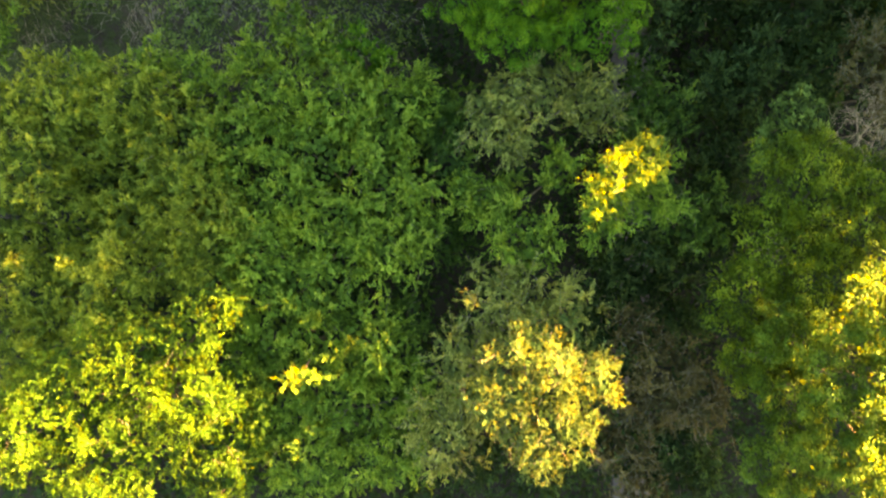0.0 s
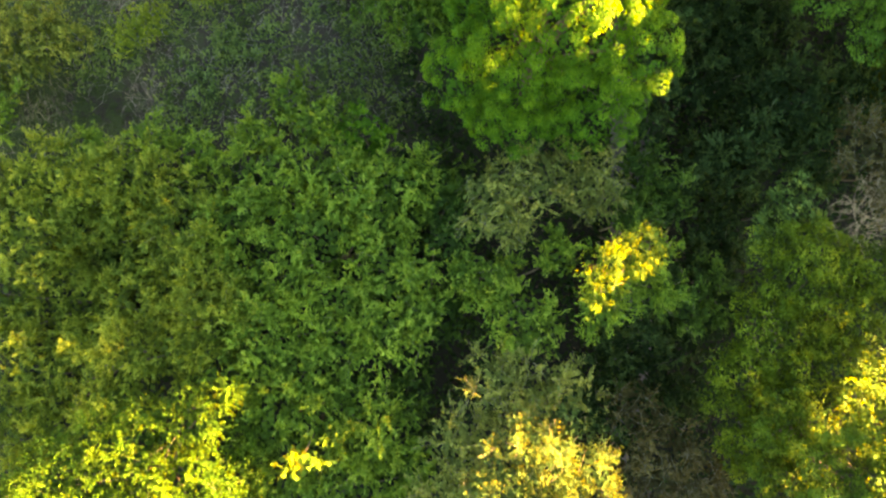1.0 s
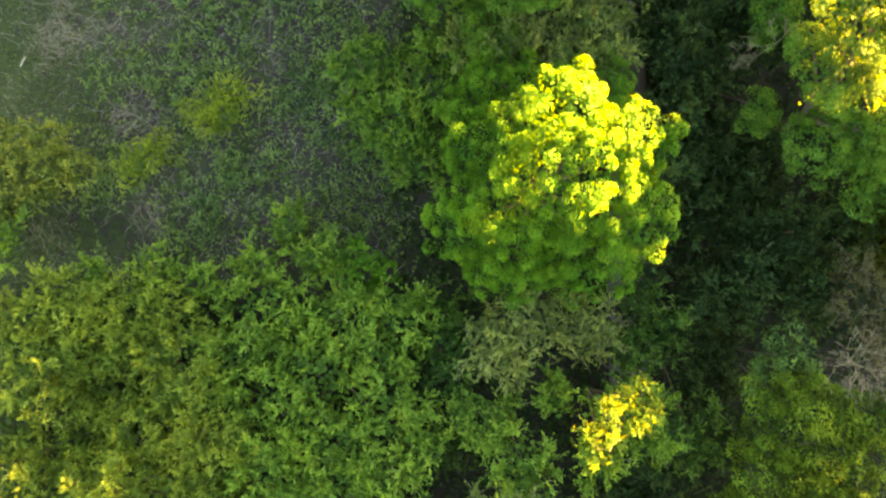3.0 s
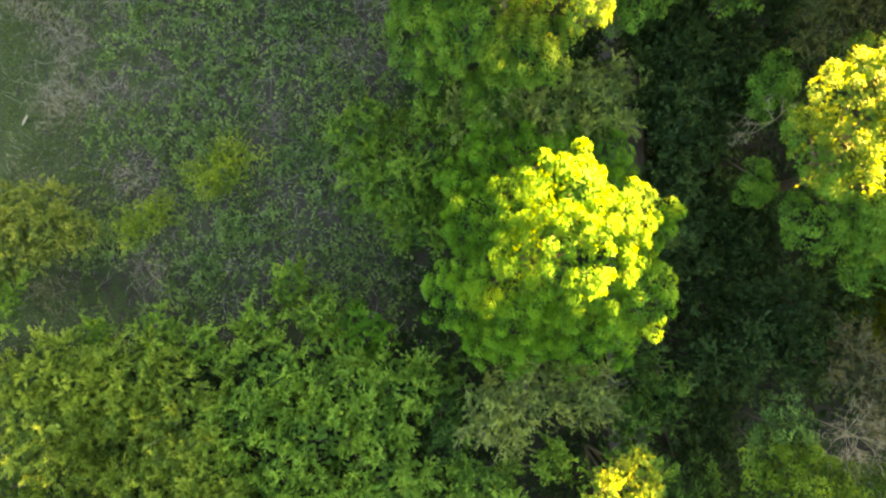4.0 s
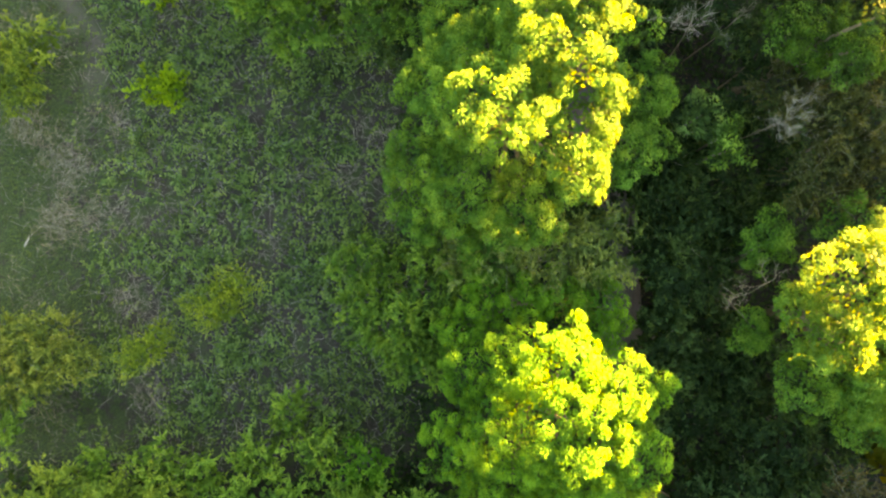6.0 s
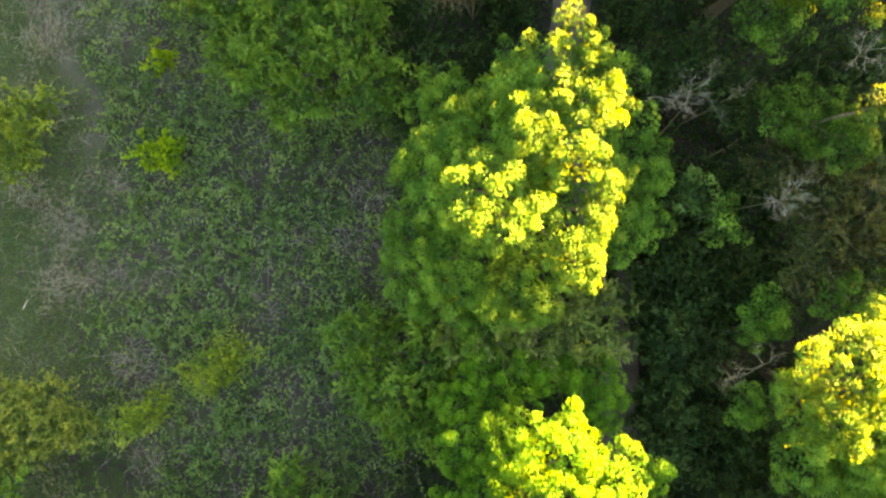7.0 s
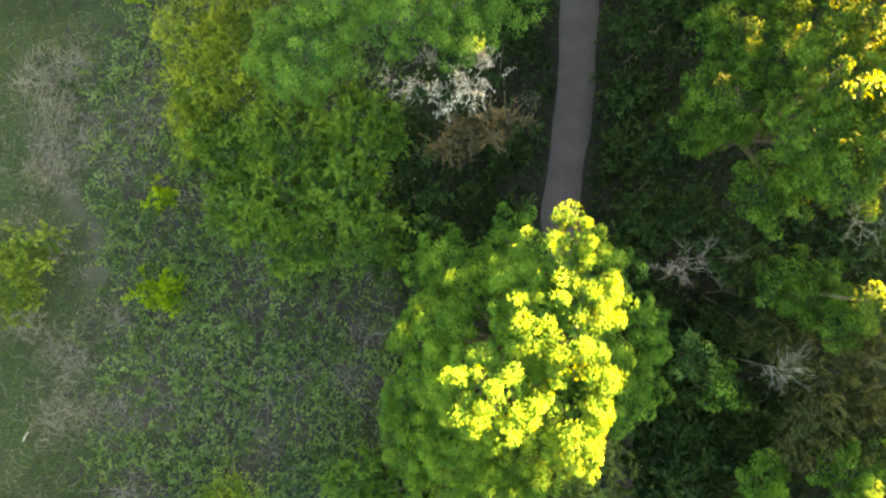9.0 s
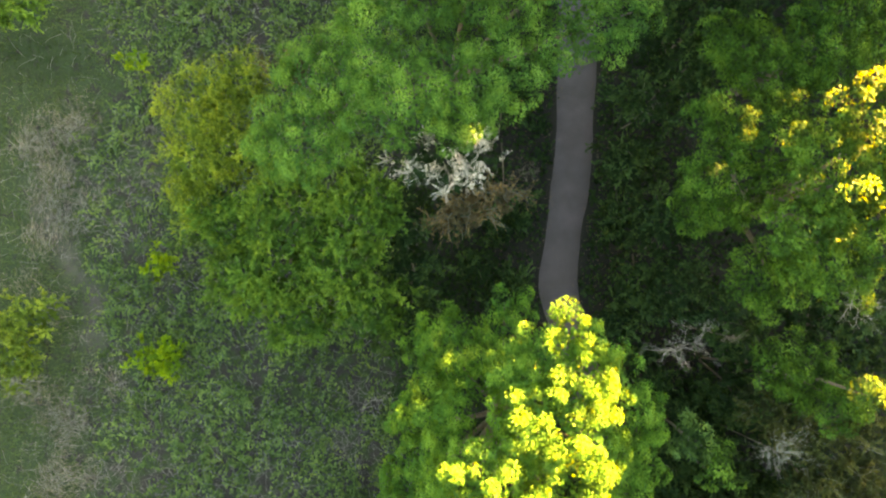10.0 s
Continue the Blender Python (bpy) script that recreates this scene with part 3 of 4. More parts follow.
plant("tree", "large dark green tree with broad leaves, tips sunlit yellow", "tree", "tall trees", "maple", [(15.4, 45.9, 12.2, 2.33, 1.86), (14.2, 49.5, 12, 1.32, 1.05), (17.2, 48.1, 12.8, 2.44, 1.95), (18.0, 45.6, 16.8, 2.1, 1.73), (20.1, 47.9, 17.2, 2.28, 1.82), (18.7, 42, 15.3, 2.24, 1.79), (16.9, 40.9, 12.4, 1.91, 1.52), (20.7, 43.2, 16.2, 2.23, 1.78), (17.0, 43.4, 15.9, 1.8, 1.6), (14.6, 44.8, 10, 1.72, 1.38), (22.6, 45.8, 17, 2.85, 2.28)])
plant("tree", "green broadleaf tree beside the asphalt path", "tree", "", "maple", [(17.6, 51.7, 11.8, 1.85, 1.48), (20.2, 52.7, 12.4, 2.37, 1.9), (16.4, 53.5, 10.5, 1.86, 1.49), (21.1, 55, 12.6, 2.37, 1.89), (23.9, 54.1, 12, 2.41, 1.93)])
plant("tree", "full light-green tree leaning over the asphalt path", "tree", "tall trees", "puff_pale", [(-8.3, 48.3, 11.6, 1.86, 1.49), (-6.5, 48.1, 12.7, 2.35, 1.88), (-6.1, 51.2, 12.8, 2.34, 1.87), (-3.6, 51.2, 13.8, 2.57, 2.06), (-1.6, 50.1, 14.2, 2.69, 2.15), (1.2, 50.9, 13.4, 2.84, 2.27), (1.2, 49.7, 12, 1.84, 1.47), (3.4, 52.2, 12.6, 2.36, 1.89), (6.3, 53, 12, 1.84, 1.47), (8.4, 54.1, 11.6, 1.8, 1.44), (10.2, 54.8, 11.4, 1.49, 1.05), (-2.4, 56.3, 14.4, 3.45, 2.76), (2.2, 56.8, 14.6, 3.42, 2.74), (7.1, 57, 13, 3.28, 2.63)])
plant("tree", "low spreading green tree at the edge of the scrub", "tree", "", "sprig_grove", [(-8.6, 44.4, 8.2, 3.02, 2.11), (-5.8, 41.9, 7.8, 2.87, 2.01), (-11.7, 40.8, 5.8, 2.55, 1.78), (-8.4, 38.7, 5.6, 2.56, 1.79), (-4, 39, 6.4, 2.51, 1.76), (-4.1, 45, 8.8, 2.45, 1.72), (-13.1, 44.3, 6.2, 2.3, 1.61), (-9.8, 41.8, 7, 2.4, 1.68)])
plant("shrub", "yellow-green shrub at the foot of a larger tree", "shrub", "", "sprig_lime", [(-14.4, 50.8, 7, 2.23, 1.79), (-14.9, 47.7, 6.6, 1.89, 1.52), (-12.7, 48.4, 7, 2.41, 1.93), (-12, 52.7, 6.6, 1.89, 1.52), (-14.8, 45.3, 6.2, 1.81, 1.44)])
plant("shrub", "brownish thin shrub between two green crowns", "shrub", "", "sprig_brown", [(-8.6, 52.9, 8.5, 1.36, 1.09)])
plant("tree", "green tree with its topmost twigs in the sun", "tree", "", "maple", [(19.7, 35.8, 11, 1.89, 1.52), (20.8, 34.6, 12.2, 1.4, 1.12), (20.2, 35.5, 14.3, 0.81, 0.64), (18.3, 36.4, 10.2, 1.23, 0.99)])
plant("shrub", "olive-brown tangled shrub under the trees", "shrub", "", "sprig_moss", [(21.4, 31.2, 10.7, 2.22, 1.55), (23.1, 31.9, 10.8, 2.21, 1.55), (19.2, 33.5, 9.4, 1.84, 1.29), (21, 28.5, 9.8, 2.28, 1.6), (24.1, 28.2, 10, 2.53, 1.77)])
plant("shrub", "blue-green broad-leaved bush in the shade", "shrub", "", "puff_blue", [(14.1, 32.0, 9, 0.95, 0.8), (14.6, 31.3, 8.7, 0.7, 0.6)])
plant("shrub", "green broad-leaved bush in the shade", "shrub", "", "puff_leafy", [(15.5, 31.0, 9.2, 0.8, 0.7), (16.0, 30.2, 9.0, 0.75, 0.65), (15.2, 30.1, 8.7, 0.6, 0.5)])
plant("shrub", "grey-green shrub with bare twigs between two trees", "shrub", "", "sprig_sage", [(7.9, 22.1, 8.0, 1.5, 1.3), (1.7, 23.9, 8, 1.82, 1.45), (6.5, 24, 8.7, 2.32, 1.85), (3.7, 24.5, 8.6, 2.26, 1.8), (9.3, 23.5, 8.2, 1.47, 1.18), (9.5, 26.1, 8, 1.3, 0.97), (7.7, 25.2, 8.8, 1.58, 1.26)])
plant("shrub", "dense dark green shrub bordering the brambles", "shrub", "", "sprig_grove", [(-4.5, 23.8, 4.8, 2.2, 1.76), (-2.3, 20.2, 5.8, 2.51, 2.01), (-0.4, 22.2, 6.6, 2.03, 1.62), (-1.1, 17.8, 5.2, 1.67, 1.34), (-4.7, 21, 4.4, 1.78, 1.42), (0.5, 24.5, 7, 2.01, 1.61)])
plant("tree", "yellow-green broad-leaved tree in the shade", "tree", "", "maple_yellow", [(19.2, 3.3, 10.3, 2.66, 1.86), (18, -0.1, 9.7, 2.39, 1.67), (21.3, 0.9, 9.7, 2.45, 1.72), (16.3, -2.9, 9.2, 2.23, 1.56), (17.3, -6.1, 9.2, 2.23, 1.56), (22.9, 3.4, 9.9, 1.87, 1.31), (20, -2.2, 9.9, 2.44, 1.71)])
plant("shrub", "grey-green upright shrub in deep shade", "shrub", "", "puff_blue", [(18.7, 6.8, 9.2, 1.41, 1.27), (18, 4.8, 8.6, 1.24, 1.12)])
plant("tree", "broadleaf tree with a sunlit golden crown", "tree", "tall trees", "maple_gold", [(20, -3.4, 14.7, 2.2, 1.74), (17.6, -4.4, 11.0, 1.7, 1.3), (18.6, -6.0, 13.9, 2.05, 1.64), (21.5, -1.5, 12.3, 1.45, 1.16), (20.5, -6.4, 14.8, 2.08, 1.66), (18.1, -7.9, 10.7, 1.99, 1.59), (19.4, -9.1, 14.2, 2.48, 1.99), (17.9, -11, 11, 2.37, 1.9), (22.7, -10.2, 13, 2.82, 2.26), (22.4, -3.9, 13.6, 2.4, 1.92)])
plant("shrub", "olive-brown half-bare shrub under taller trees", "shrub", "", "sprig_brown", [(23.2, 10.1, 8.4, 1.96, 1.57), (24.6, 8, 9, 1.86, 1.49)])
plant("shrub", "grey-green feathery shrub with bare twigs", "shrub", "", "sprig_grey", [(2.7, 7.5, 7.9, 1.86, 1.49), (5.2, 8.4, 8.2, 2.11, 1.69), (8.2, 8, 7.8, 2, 1.6), (3.9, 5.7, 7.2, 1.42, 1.14)])
plant("shrub", "slender shrub with a sunlit yellow top", "shrub", "", "sprig_yellow", [(8.8, 3.3, 10.6, 1.68, 1.85), (10.6, 4.5, 10.2, 1.38, 1.52), (8.1, 1.4, 10.4, 1.18, 1.18), (11.2, 2.4, 9.4, 1.41, 1.41)])
plant("shrub", "bright green feathery shrub in shade", "shrub", "", "sprig_green", [(2.8, 2.3, 7.2, 1.83, 1.46), (4.6, 0.3, 8.2, 2.04, 1.63), (6.4, 4, 7.2, 1.36, 1.08), (1.6, 2.8, 6.6, 1.45, 1.16)])
plant("shrub", "mid green shrub in the shade", "shrub", "", "sprig_deep", [(13.2, 7.4, 6.5, 1.72, 1.38), (14.3, 1.5, 6.8, 2.05, 1.64), (11.5, 9.4, 6, 1.47, 1.18)])
plant("tree", "grey-leaved small tree, its top sunlit gold", "tree", "", "sprig_gold", [(4.8, -5.9, 11.9, 2.08, 1.87), (6.2, -4.3, 11.1, 0.97, 0.88), (7.3, -6.8, 11.2, 1.39, 1.25), (2.8, -7.6, 11.8, 1.72, 1.55), (5.2, -9.2, 11.4, 2.36, 2.12)])
plant("shrub", "grey-brown half-bare shrub with feathery twigs", "shrub", "", "sprig_grey", [(3.6, -3.5, 8.8, 2.58, 1.81), (1, -6.4, 8.8, 2.06, 1.44), (0.5, -10, 9.2, 2.49, 1.74), (6.7, -3.3, 8.6, 1.62, 1.13)])
plant("shrub", "brown twiggy shrub in the shade", "shrub", "", "sprig_brown", [(12.5, -9.6, 6.2, 1.7, 1.4), (10.8, -9.8, 5.8, 1.5, 1.2), (10.8, -12.3, 6.4, 1.86, 1.49), (11.9, -15.1, 6.4, 2, 1.6), (13.2, -7.9, 7, 2.58, 1.81), (11.5, -4.9, 6.4, 1.72, 1.21), (15, -9.1, 7, 1.96, 1.37)])
plant("tree", "feathery green thicket tree merging with its neighbours", "tree", "thicket", "sprig_olive", [(-23.2, 8, 5, 3.07, 1.84), (-25, 5.3, 5.5, 3.18, 1.91), (-19.4, 8.1, 5.1, 2.85, 1.71), (-25.9, 7.7, 5, 2.06, 1.24)])
plant("tree", "feathery green thicket tree merging with its neighbours", "tree", "thicket", "sprig_olive", [(-20.7, 4.6, 3.4, 3.53, 2.12), (-15.8, 6, 5.8, 2.79, 1.68), (-14.7, 3.3, 6, 2.71, 1.62)])
plant("tree", "feathery green thicket tree merging with its neighbours", "tree", "thicket", "sprig_olive", [(-23.7, 0.8, 3.4, 3.68, 2.21), (-17.5, 0.6, 5.2, 3.38, 2.03), (-27.1, 1.5, 4.0, 1.96, 1.56), (-27.3, -1.3, 3.7, 1.39, 1.25)])
plant("tree", "feathery green thicket tree merging with its neighbours", "tree", "thicket", "sprig_olive", [(-24.4, -3.6, 4.7, 3.4, 2.04), (-26.4, -5.9, 5.0, 2.37, 1.66), (-24.1, -7.3, 5.8, 2.18, 1.53), (-18.9, -2.9, 7.4, 3.01, 1.81), (-15.1, -1.5, 7.2, 1.94, 1.17), (-13, 0.4, 7, 2.63, 1.58)])
plant("tree", "feathery thicket tree, one side sunlit bright yellow", "tree", "thicket", "sprig_sunny", [(-17.5, -6.6, 9.2, 2.82, 1.97), (-14.1, -5.2, 9.2, 2.16, 1.51), (-12, -3.2, 9.3, 1.27, 0.89), (-13.9, -8.4, 9.2, 2.49, 1.74), (-21, -8.6, 9.2, 2.88, 2.02), (-18.6, -11.5, 9.4, 3.47, 2.43), (-23.4, -10.7, 9.4, 2.8, 1.96), (-12.7, -12.4, 7.8, 2.94, 2.05), (-10.9, -10, 7.2, 1.62, 1.13), (-11.9, -6.6, 6.8, 1.97, 1.38)])
plant("tree", "feathery green thicket tree merging with its neighbours", "tree", "thicket", "sprig_green", [(-10.5, 8.3, 5.4, 2.75, 1.65), (-6.3, 8.1, 5.8, 2.58, 1.55), (-2.4, 8.1, 6.2, 2.2, 1.32), (-12.4, 5.7, 5.6, 2.24, 1.34)])
plant("tree", "feathery green thicket tree merging with its neighbours", "tree", "thicket", "sprig_green", [(-7.5, 5.1, 6.4, 2.68, 1.61), (-3.1, 3.1, 7, 2.5, 1.5), (-9.5, 2.7, 6.4, 2.54, 1.52), (-1.5, 0.9, 7, 1.49, 0.89), (-4.2, 5.7, 6.4, 1.99, 1.19)])
plant("tree", "feathery green thicket tree merging with its neighbours", "tree", "thicket", "sprig_green", [(-6.1, 0.1, 7.2, 2.69, 1.61), (-10, -0.8, 7.4, 2.6, 1.56), (-3.1, -0.5, 7.1, 2.01, 1.21), (-8, -2.8, 7.3, 2.27, 1.36)])
plant("tree", "feathery green thicket tree merging with its neighbours", "tree", "thicket", "sprig_green", [(-7.2, -5.4, 6.6, 2.94, 1.76), (-4.1, -5.8, 7.2, 2.41, 1.45), (-10.4, -5.5, 6.8, 2.03, 1.22), (-7.8, -7.2, 8.2, 0.81, 0.65)])
plant("tree", "feathery green thicket tree merging with its neighbours", "tree", "thicket", "sprig_green", [(-5.5, -9.3, 7, 2.98, 1.79), (-9.5, -10.1, 6.6, 2.66, 1.6), (-2.8, -11.9, 7, 2.63, 1.58), (-1.6, -8.5, 6.6, 1.64, 1.15), (-7.5, -12.7, 7, 2.98, 1.79)])
plant("shrub", "low green shrub at the edge of a thicket", "shrub", "low bushes", "sprig_green", [(-9.9, 13.7, 2.8, 1.52, 1.06), (-11.9, 11.2, 3.4, 1.57, 1.1), (-7.9, 11.9, 4, 1.55, 1.08)])
plant("shrub", "bright green young shrub at the thicket edge", "shrub", "low bushes", "sprig_bright", [(-4.7, 11.1, 4.8, 1.66, 1.16)])
plant("shrub", "low green shrub at the edge of a thicket", "shrub", "low bushes", "sprig_green", [(-18.4, 10.8, 3.4, 1.64, 1.15), (-22.3, 10.6, 3.2, 1.43, 1), (-15.4, 10.1, 3.6, 1.63, 1.14)])
plant("shrub", "yellow-green low bush among the brambles", "shrub", "low bushes", "sprig_lime", [(-14.5, 21.2, 3.2, 1.68, 1.35), (-13.4, 22.5, 2.8, 1.1, 0.88)])
plant("shrub", "yellow-green low bush among the brambles", "shrub", "low bushes", "sprig_lime", [(-18.9, 18.2, 3, 1.25, 1.1), (-20.1, 17.3, 2.6, 0.95, 0.8), (-18.5, 19.3, 2.5, 0.7, 0.6)])
plant("shrub", "yellow-green low bush among the brambles", "shrub", "low bushes", "sprig_dull", [(-26.1, 18.2, 3.3, 2.52, 2.02), (-27.8, 16.1, 2.6, 2.1, 1.68), (-23.7, 17.7, 3, 1.69, 1.35), (-27.8, 19.1, 2.8, 1.47, 1.18)])
plant("shrub", "green low bush by the clearing", "shrub", "low bushes", "sprig_green", [(-28.5, 12.9, 3, 1.69, 1.35), (-30.6, 14.7, 3, 2.23, 1.78)])
plant("shrub", "vivid yellow-green small bush among brambles", "shrub", "low bushes", "sprig_vivid", [(-19.3, 35.2, 1.8, 0.98, 0.8), (-17.7, 35.0, 2.0, 1.12, 0.9), (-18.5, 35.3, 2.2, 0.9, 0.8)])
plant("shrub", "round olive-green bush beside the trodden trail", "shrub", "low bushes", "sprig_olive", [(-27.6, 37.5, 2.8, 1.96, 1.56), (-28.5, 35.2, 2.6, 1.73, 1.38), (-26.1, 38.6, 2.2, 1.13, 0.9)])
plant("shrub", "yellow-green low bush among the brambles", "shrub", "low bushes", "sprig_vivid", [(-18.9, 41.7, 1.6, 0.91, 0.73)])
plant("shrub", "yellow-green low bush among the brambles", "shrub", "low bushes", "sprig_vivid", [(-20.3, 55.2, 2.2, 0.83, 0.66)])
plant("shrub", "green bush at the edge of the scrub", "shrub", "low bushes", "sprig_green", [(-27.7, 59.1, 3.5, 1.86, 1.49), (-30.3, 58.6, 3, 1.89, 1.51)])
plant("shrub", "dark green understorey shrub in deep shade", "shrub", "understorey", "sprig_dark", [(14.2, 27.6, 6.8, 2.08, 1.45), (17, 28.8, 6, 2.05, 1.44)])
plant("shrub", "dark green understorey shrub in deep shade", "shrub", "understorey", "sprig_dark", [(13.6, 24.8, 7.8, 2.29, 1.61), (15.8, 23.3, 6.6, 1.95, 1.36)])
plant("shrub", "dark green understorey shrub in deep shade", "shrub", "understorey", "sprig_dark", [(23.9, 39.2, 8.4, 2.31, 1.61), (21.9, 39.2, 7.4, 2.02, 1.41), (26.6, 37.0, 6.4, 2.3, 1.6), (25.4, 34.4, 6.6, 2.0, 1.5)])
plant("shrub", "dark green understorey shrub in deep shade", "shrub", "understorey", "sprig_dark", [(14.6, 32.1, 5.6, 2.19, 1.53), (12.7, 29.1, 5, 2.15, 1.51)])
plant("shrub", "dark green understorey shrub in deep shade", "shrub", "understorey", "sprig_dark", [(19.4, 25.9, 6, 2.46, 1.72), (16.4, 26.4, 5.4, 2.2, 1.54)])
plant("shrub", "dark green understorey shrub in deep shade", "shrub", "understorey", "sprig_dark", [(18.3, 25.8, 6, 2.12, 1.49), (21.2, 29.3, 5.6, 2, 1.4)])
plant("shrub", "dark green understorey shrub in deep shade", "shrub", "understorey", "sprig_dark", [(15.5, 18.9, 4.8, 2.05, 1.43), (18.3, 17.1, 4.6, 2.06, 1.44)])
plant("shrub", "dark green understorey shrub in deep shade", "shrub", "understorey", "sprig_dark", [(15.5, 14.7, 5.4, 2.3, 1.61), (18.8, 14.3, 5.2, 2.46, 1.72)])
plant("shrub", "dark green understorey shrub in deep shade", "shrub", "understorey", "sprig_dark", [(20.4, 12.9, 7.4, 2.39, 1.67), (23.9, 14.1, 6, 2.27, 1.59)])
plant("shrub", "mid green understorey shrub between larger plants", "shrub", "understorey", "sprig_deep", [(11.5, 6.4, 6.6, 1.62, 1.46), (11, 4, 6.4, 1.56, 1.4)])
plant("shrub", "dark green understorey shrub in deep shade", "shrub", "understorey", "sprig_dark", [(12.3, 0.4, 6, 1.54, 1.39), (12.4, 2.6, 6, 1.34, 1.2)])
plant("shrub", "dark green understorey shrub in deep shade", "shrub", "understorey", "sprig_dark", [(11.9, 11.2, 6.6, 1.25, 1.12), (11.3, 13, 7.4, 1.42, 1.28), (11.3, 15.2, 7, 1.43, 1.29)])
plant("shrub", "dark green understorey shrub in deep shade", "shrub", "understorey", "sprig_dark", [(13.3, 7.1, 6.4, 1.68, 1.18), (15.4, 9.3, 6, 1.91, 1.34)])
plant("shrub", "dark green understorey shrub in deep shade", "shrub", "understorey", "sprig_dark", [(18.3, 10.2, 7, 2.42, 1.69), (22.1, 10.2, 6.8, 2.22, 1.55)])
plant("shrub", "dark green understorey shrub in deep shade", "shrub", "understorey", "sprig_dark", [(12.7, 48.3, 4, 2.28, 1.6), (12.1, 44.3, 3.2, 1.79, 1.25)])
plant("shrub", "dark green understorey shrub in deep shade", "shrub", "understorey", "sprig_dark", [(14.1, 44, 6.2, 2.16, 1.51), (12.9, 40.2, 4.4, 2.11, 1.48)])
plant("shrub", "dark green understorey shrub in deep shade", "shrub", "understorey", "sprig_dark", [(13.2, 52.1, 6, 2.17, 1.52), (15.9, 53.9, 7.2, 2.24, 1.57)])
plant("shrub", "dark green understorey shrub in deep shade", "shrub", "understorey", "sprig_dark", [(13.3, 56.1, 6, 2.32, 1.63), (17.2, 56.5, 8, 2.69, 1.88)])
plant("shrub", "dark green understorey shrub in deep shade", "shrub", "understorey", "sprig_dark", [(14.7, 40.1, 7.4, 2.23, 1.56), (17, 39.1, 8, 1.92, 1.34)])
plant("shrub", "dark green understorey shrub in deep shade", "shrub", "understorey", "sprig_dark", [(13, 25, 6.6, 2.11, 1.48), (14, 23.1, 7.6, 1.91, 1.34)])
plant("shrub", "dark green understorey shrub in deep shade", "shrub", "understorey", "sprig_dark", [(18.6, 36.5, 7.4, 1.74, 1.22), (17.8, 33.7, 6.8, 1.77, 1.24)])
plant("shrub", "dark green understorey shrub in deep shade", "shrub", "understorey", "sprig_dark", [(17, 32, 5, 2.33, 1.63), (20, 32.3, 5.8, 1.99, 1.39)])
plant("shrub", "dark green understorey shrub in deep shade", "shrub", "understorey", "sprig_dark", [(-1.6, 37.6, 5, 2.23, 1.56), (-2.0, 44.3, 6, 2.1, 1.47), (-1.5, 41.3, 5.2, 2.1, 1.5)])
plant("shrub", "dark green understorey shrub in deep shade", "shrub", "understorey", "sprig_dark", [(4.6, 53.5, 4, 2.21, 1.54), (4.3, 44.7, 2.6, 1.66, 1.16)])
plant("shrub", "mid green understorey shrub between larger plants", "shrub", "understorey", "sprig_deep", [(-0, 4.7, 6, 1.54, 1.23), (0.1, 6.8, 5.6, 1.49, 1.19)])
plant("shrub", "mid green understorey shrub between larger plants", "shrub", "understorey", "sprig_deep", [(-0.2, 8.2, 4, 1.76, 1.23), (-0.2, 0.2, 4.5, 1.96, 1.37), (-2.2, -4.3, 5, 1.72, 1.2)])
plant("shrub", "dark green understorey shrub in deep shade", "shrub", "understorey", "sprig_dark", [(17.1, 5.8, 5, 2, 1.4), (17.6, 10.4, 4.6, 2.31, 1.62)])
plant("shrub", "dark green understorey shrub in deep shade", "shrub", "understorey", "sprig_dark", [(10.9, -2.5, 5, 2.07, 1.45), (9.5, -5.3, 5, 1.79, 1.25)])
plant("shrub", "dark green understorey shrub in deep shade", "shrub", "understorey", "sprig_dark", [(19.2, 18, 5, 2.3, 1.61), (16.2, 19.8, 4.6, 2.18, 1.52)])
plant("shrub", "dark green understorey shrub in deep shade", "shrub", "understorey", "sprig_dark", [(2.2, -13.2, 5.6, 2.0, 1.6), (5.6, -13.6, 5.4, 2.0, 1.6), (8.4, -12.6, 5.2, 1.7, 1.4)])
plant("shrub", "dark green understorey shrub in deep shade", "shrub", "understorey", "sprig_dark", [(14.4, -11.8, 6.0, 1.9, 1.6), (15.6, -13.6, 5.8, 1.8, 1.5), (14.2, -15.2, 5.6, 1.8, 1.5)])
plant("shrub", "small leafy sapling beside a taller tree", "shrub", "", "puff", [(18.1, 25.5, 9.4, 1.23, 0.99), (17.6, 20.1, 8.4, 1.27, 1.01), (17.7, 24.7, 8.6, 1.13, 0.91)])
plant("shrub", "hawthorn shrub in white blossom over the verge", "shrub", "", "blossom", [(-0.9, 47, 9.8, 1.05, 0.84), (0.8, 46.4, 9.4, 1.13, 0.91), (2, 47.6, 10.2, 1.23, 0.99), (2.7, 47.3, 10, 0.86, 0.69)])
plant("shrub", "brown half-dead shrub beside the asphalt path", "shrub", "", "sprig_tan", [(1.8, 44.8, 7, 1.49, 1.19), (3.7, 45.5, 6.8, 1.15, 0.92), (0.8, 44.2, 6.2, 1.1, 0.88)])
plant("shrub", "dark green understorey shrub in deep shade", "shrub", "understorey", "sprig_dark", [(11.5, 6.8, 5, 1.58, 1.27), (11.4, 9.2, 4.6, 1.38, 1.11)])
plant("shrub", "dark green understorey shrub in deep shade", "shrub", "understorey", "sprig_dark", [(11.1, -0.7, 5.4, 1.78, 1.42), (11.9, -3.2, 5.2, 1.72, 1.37)])
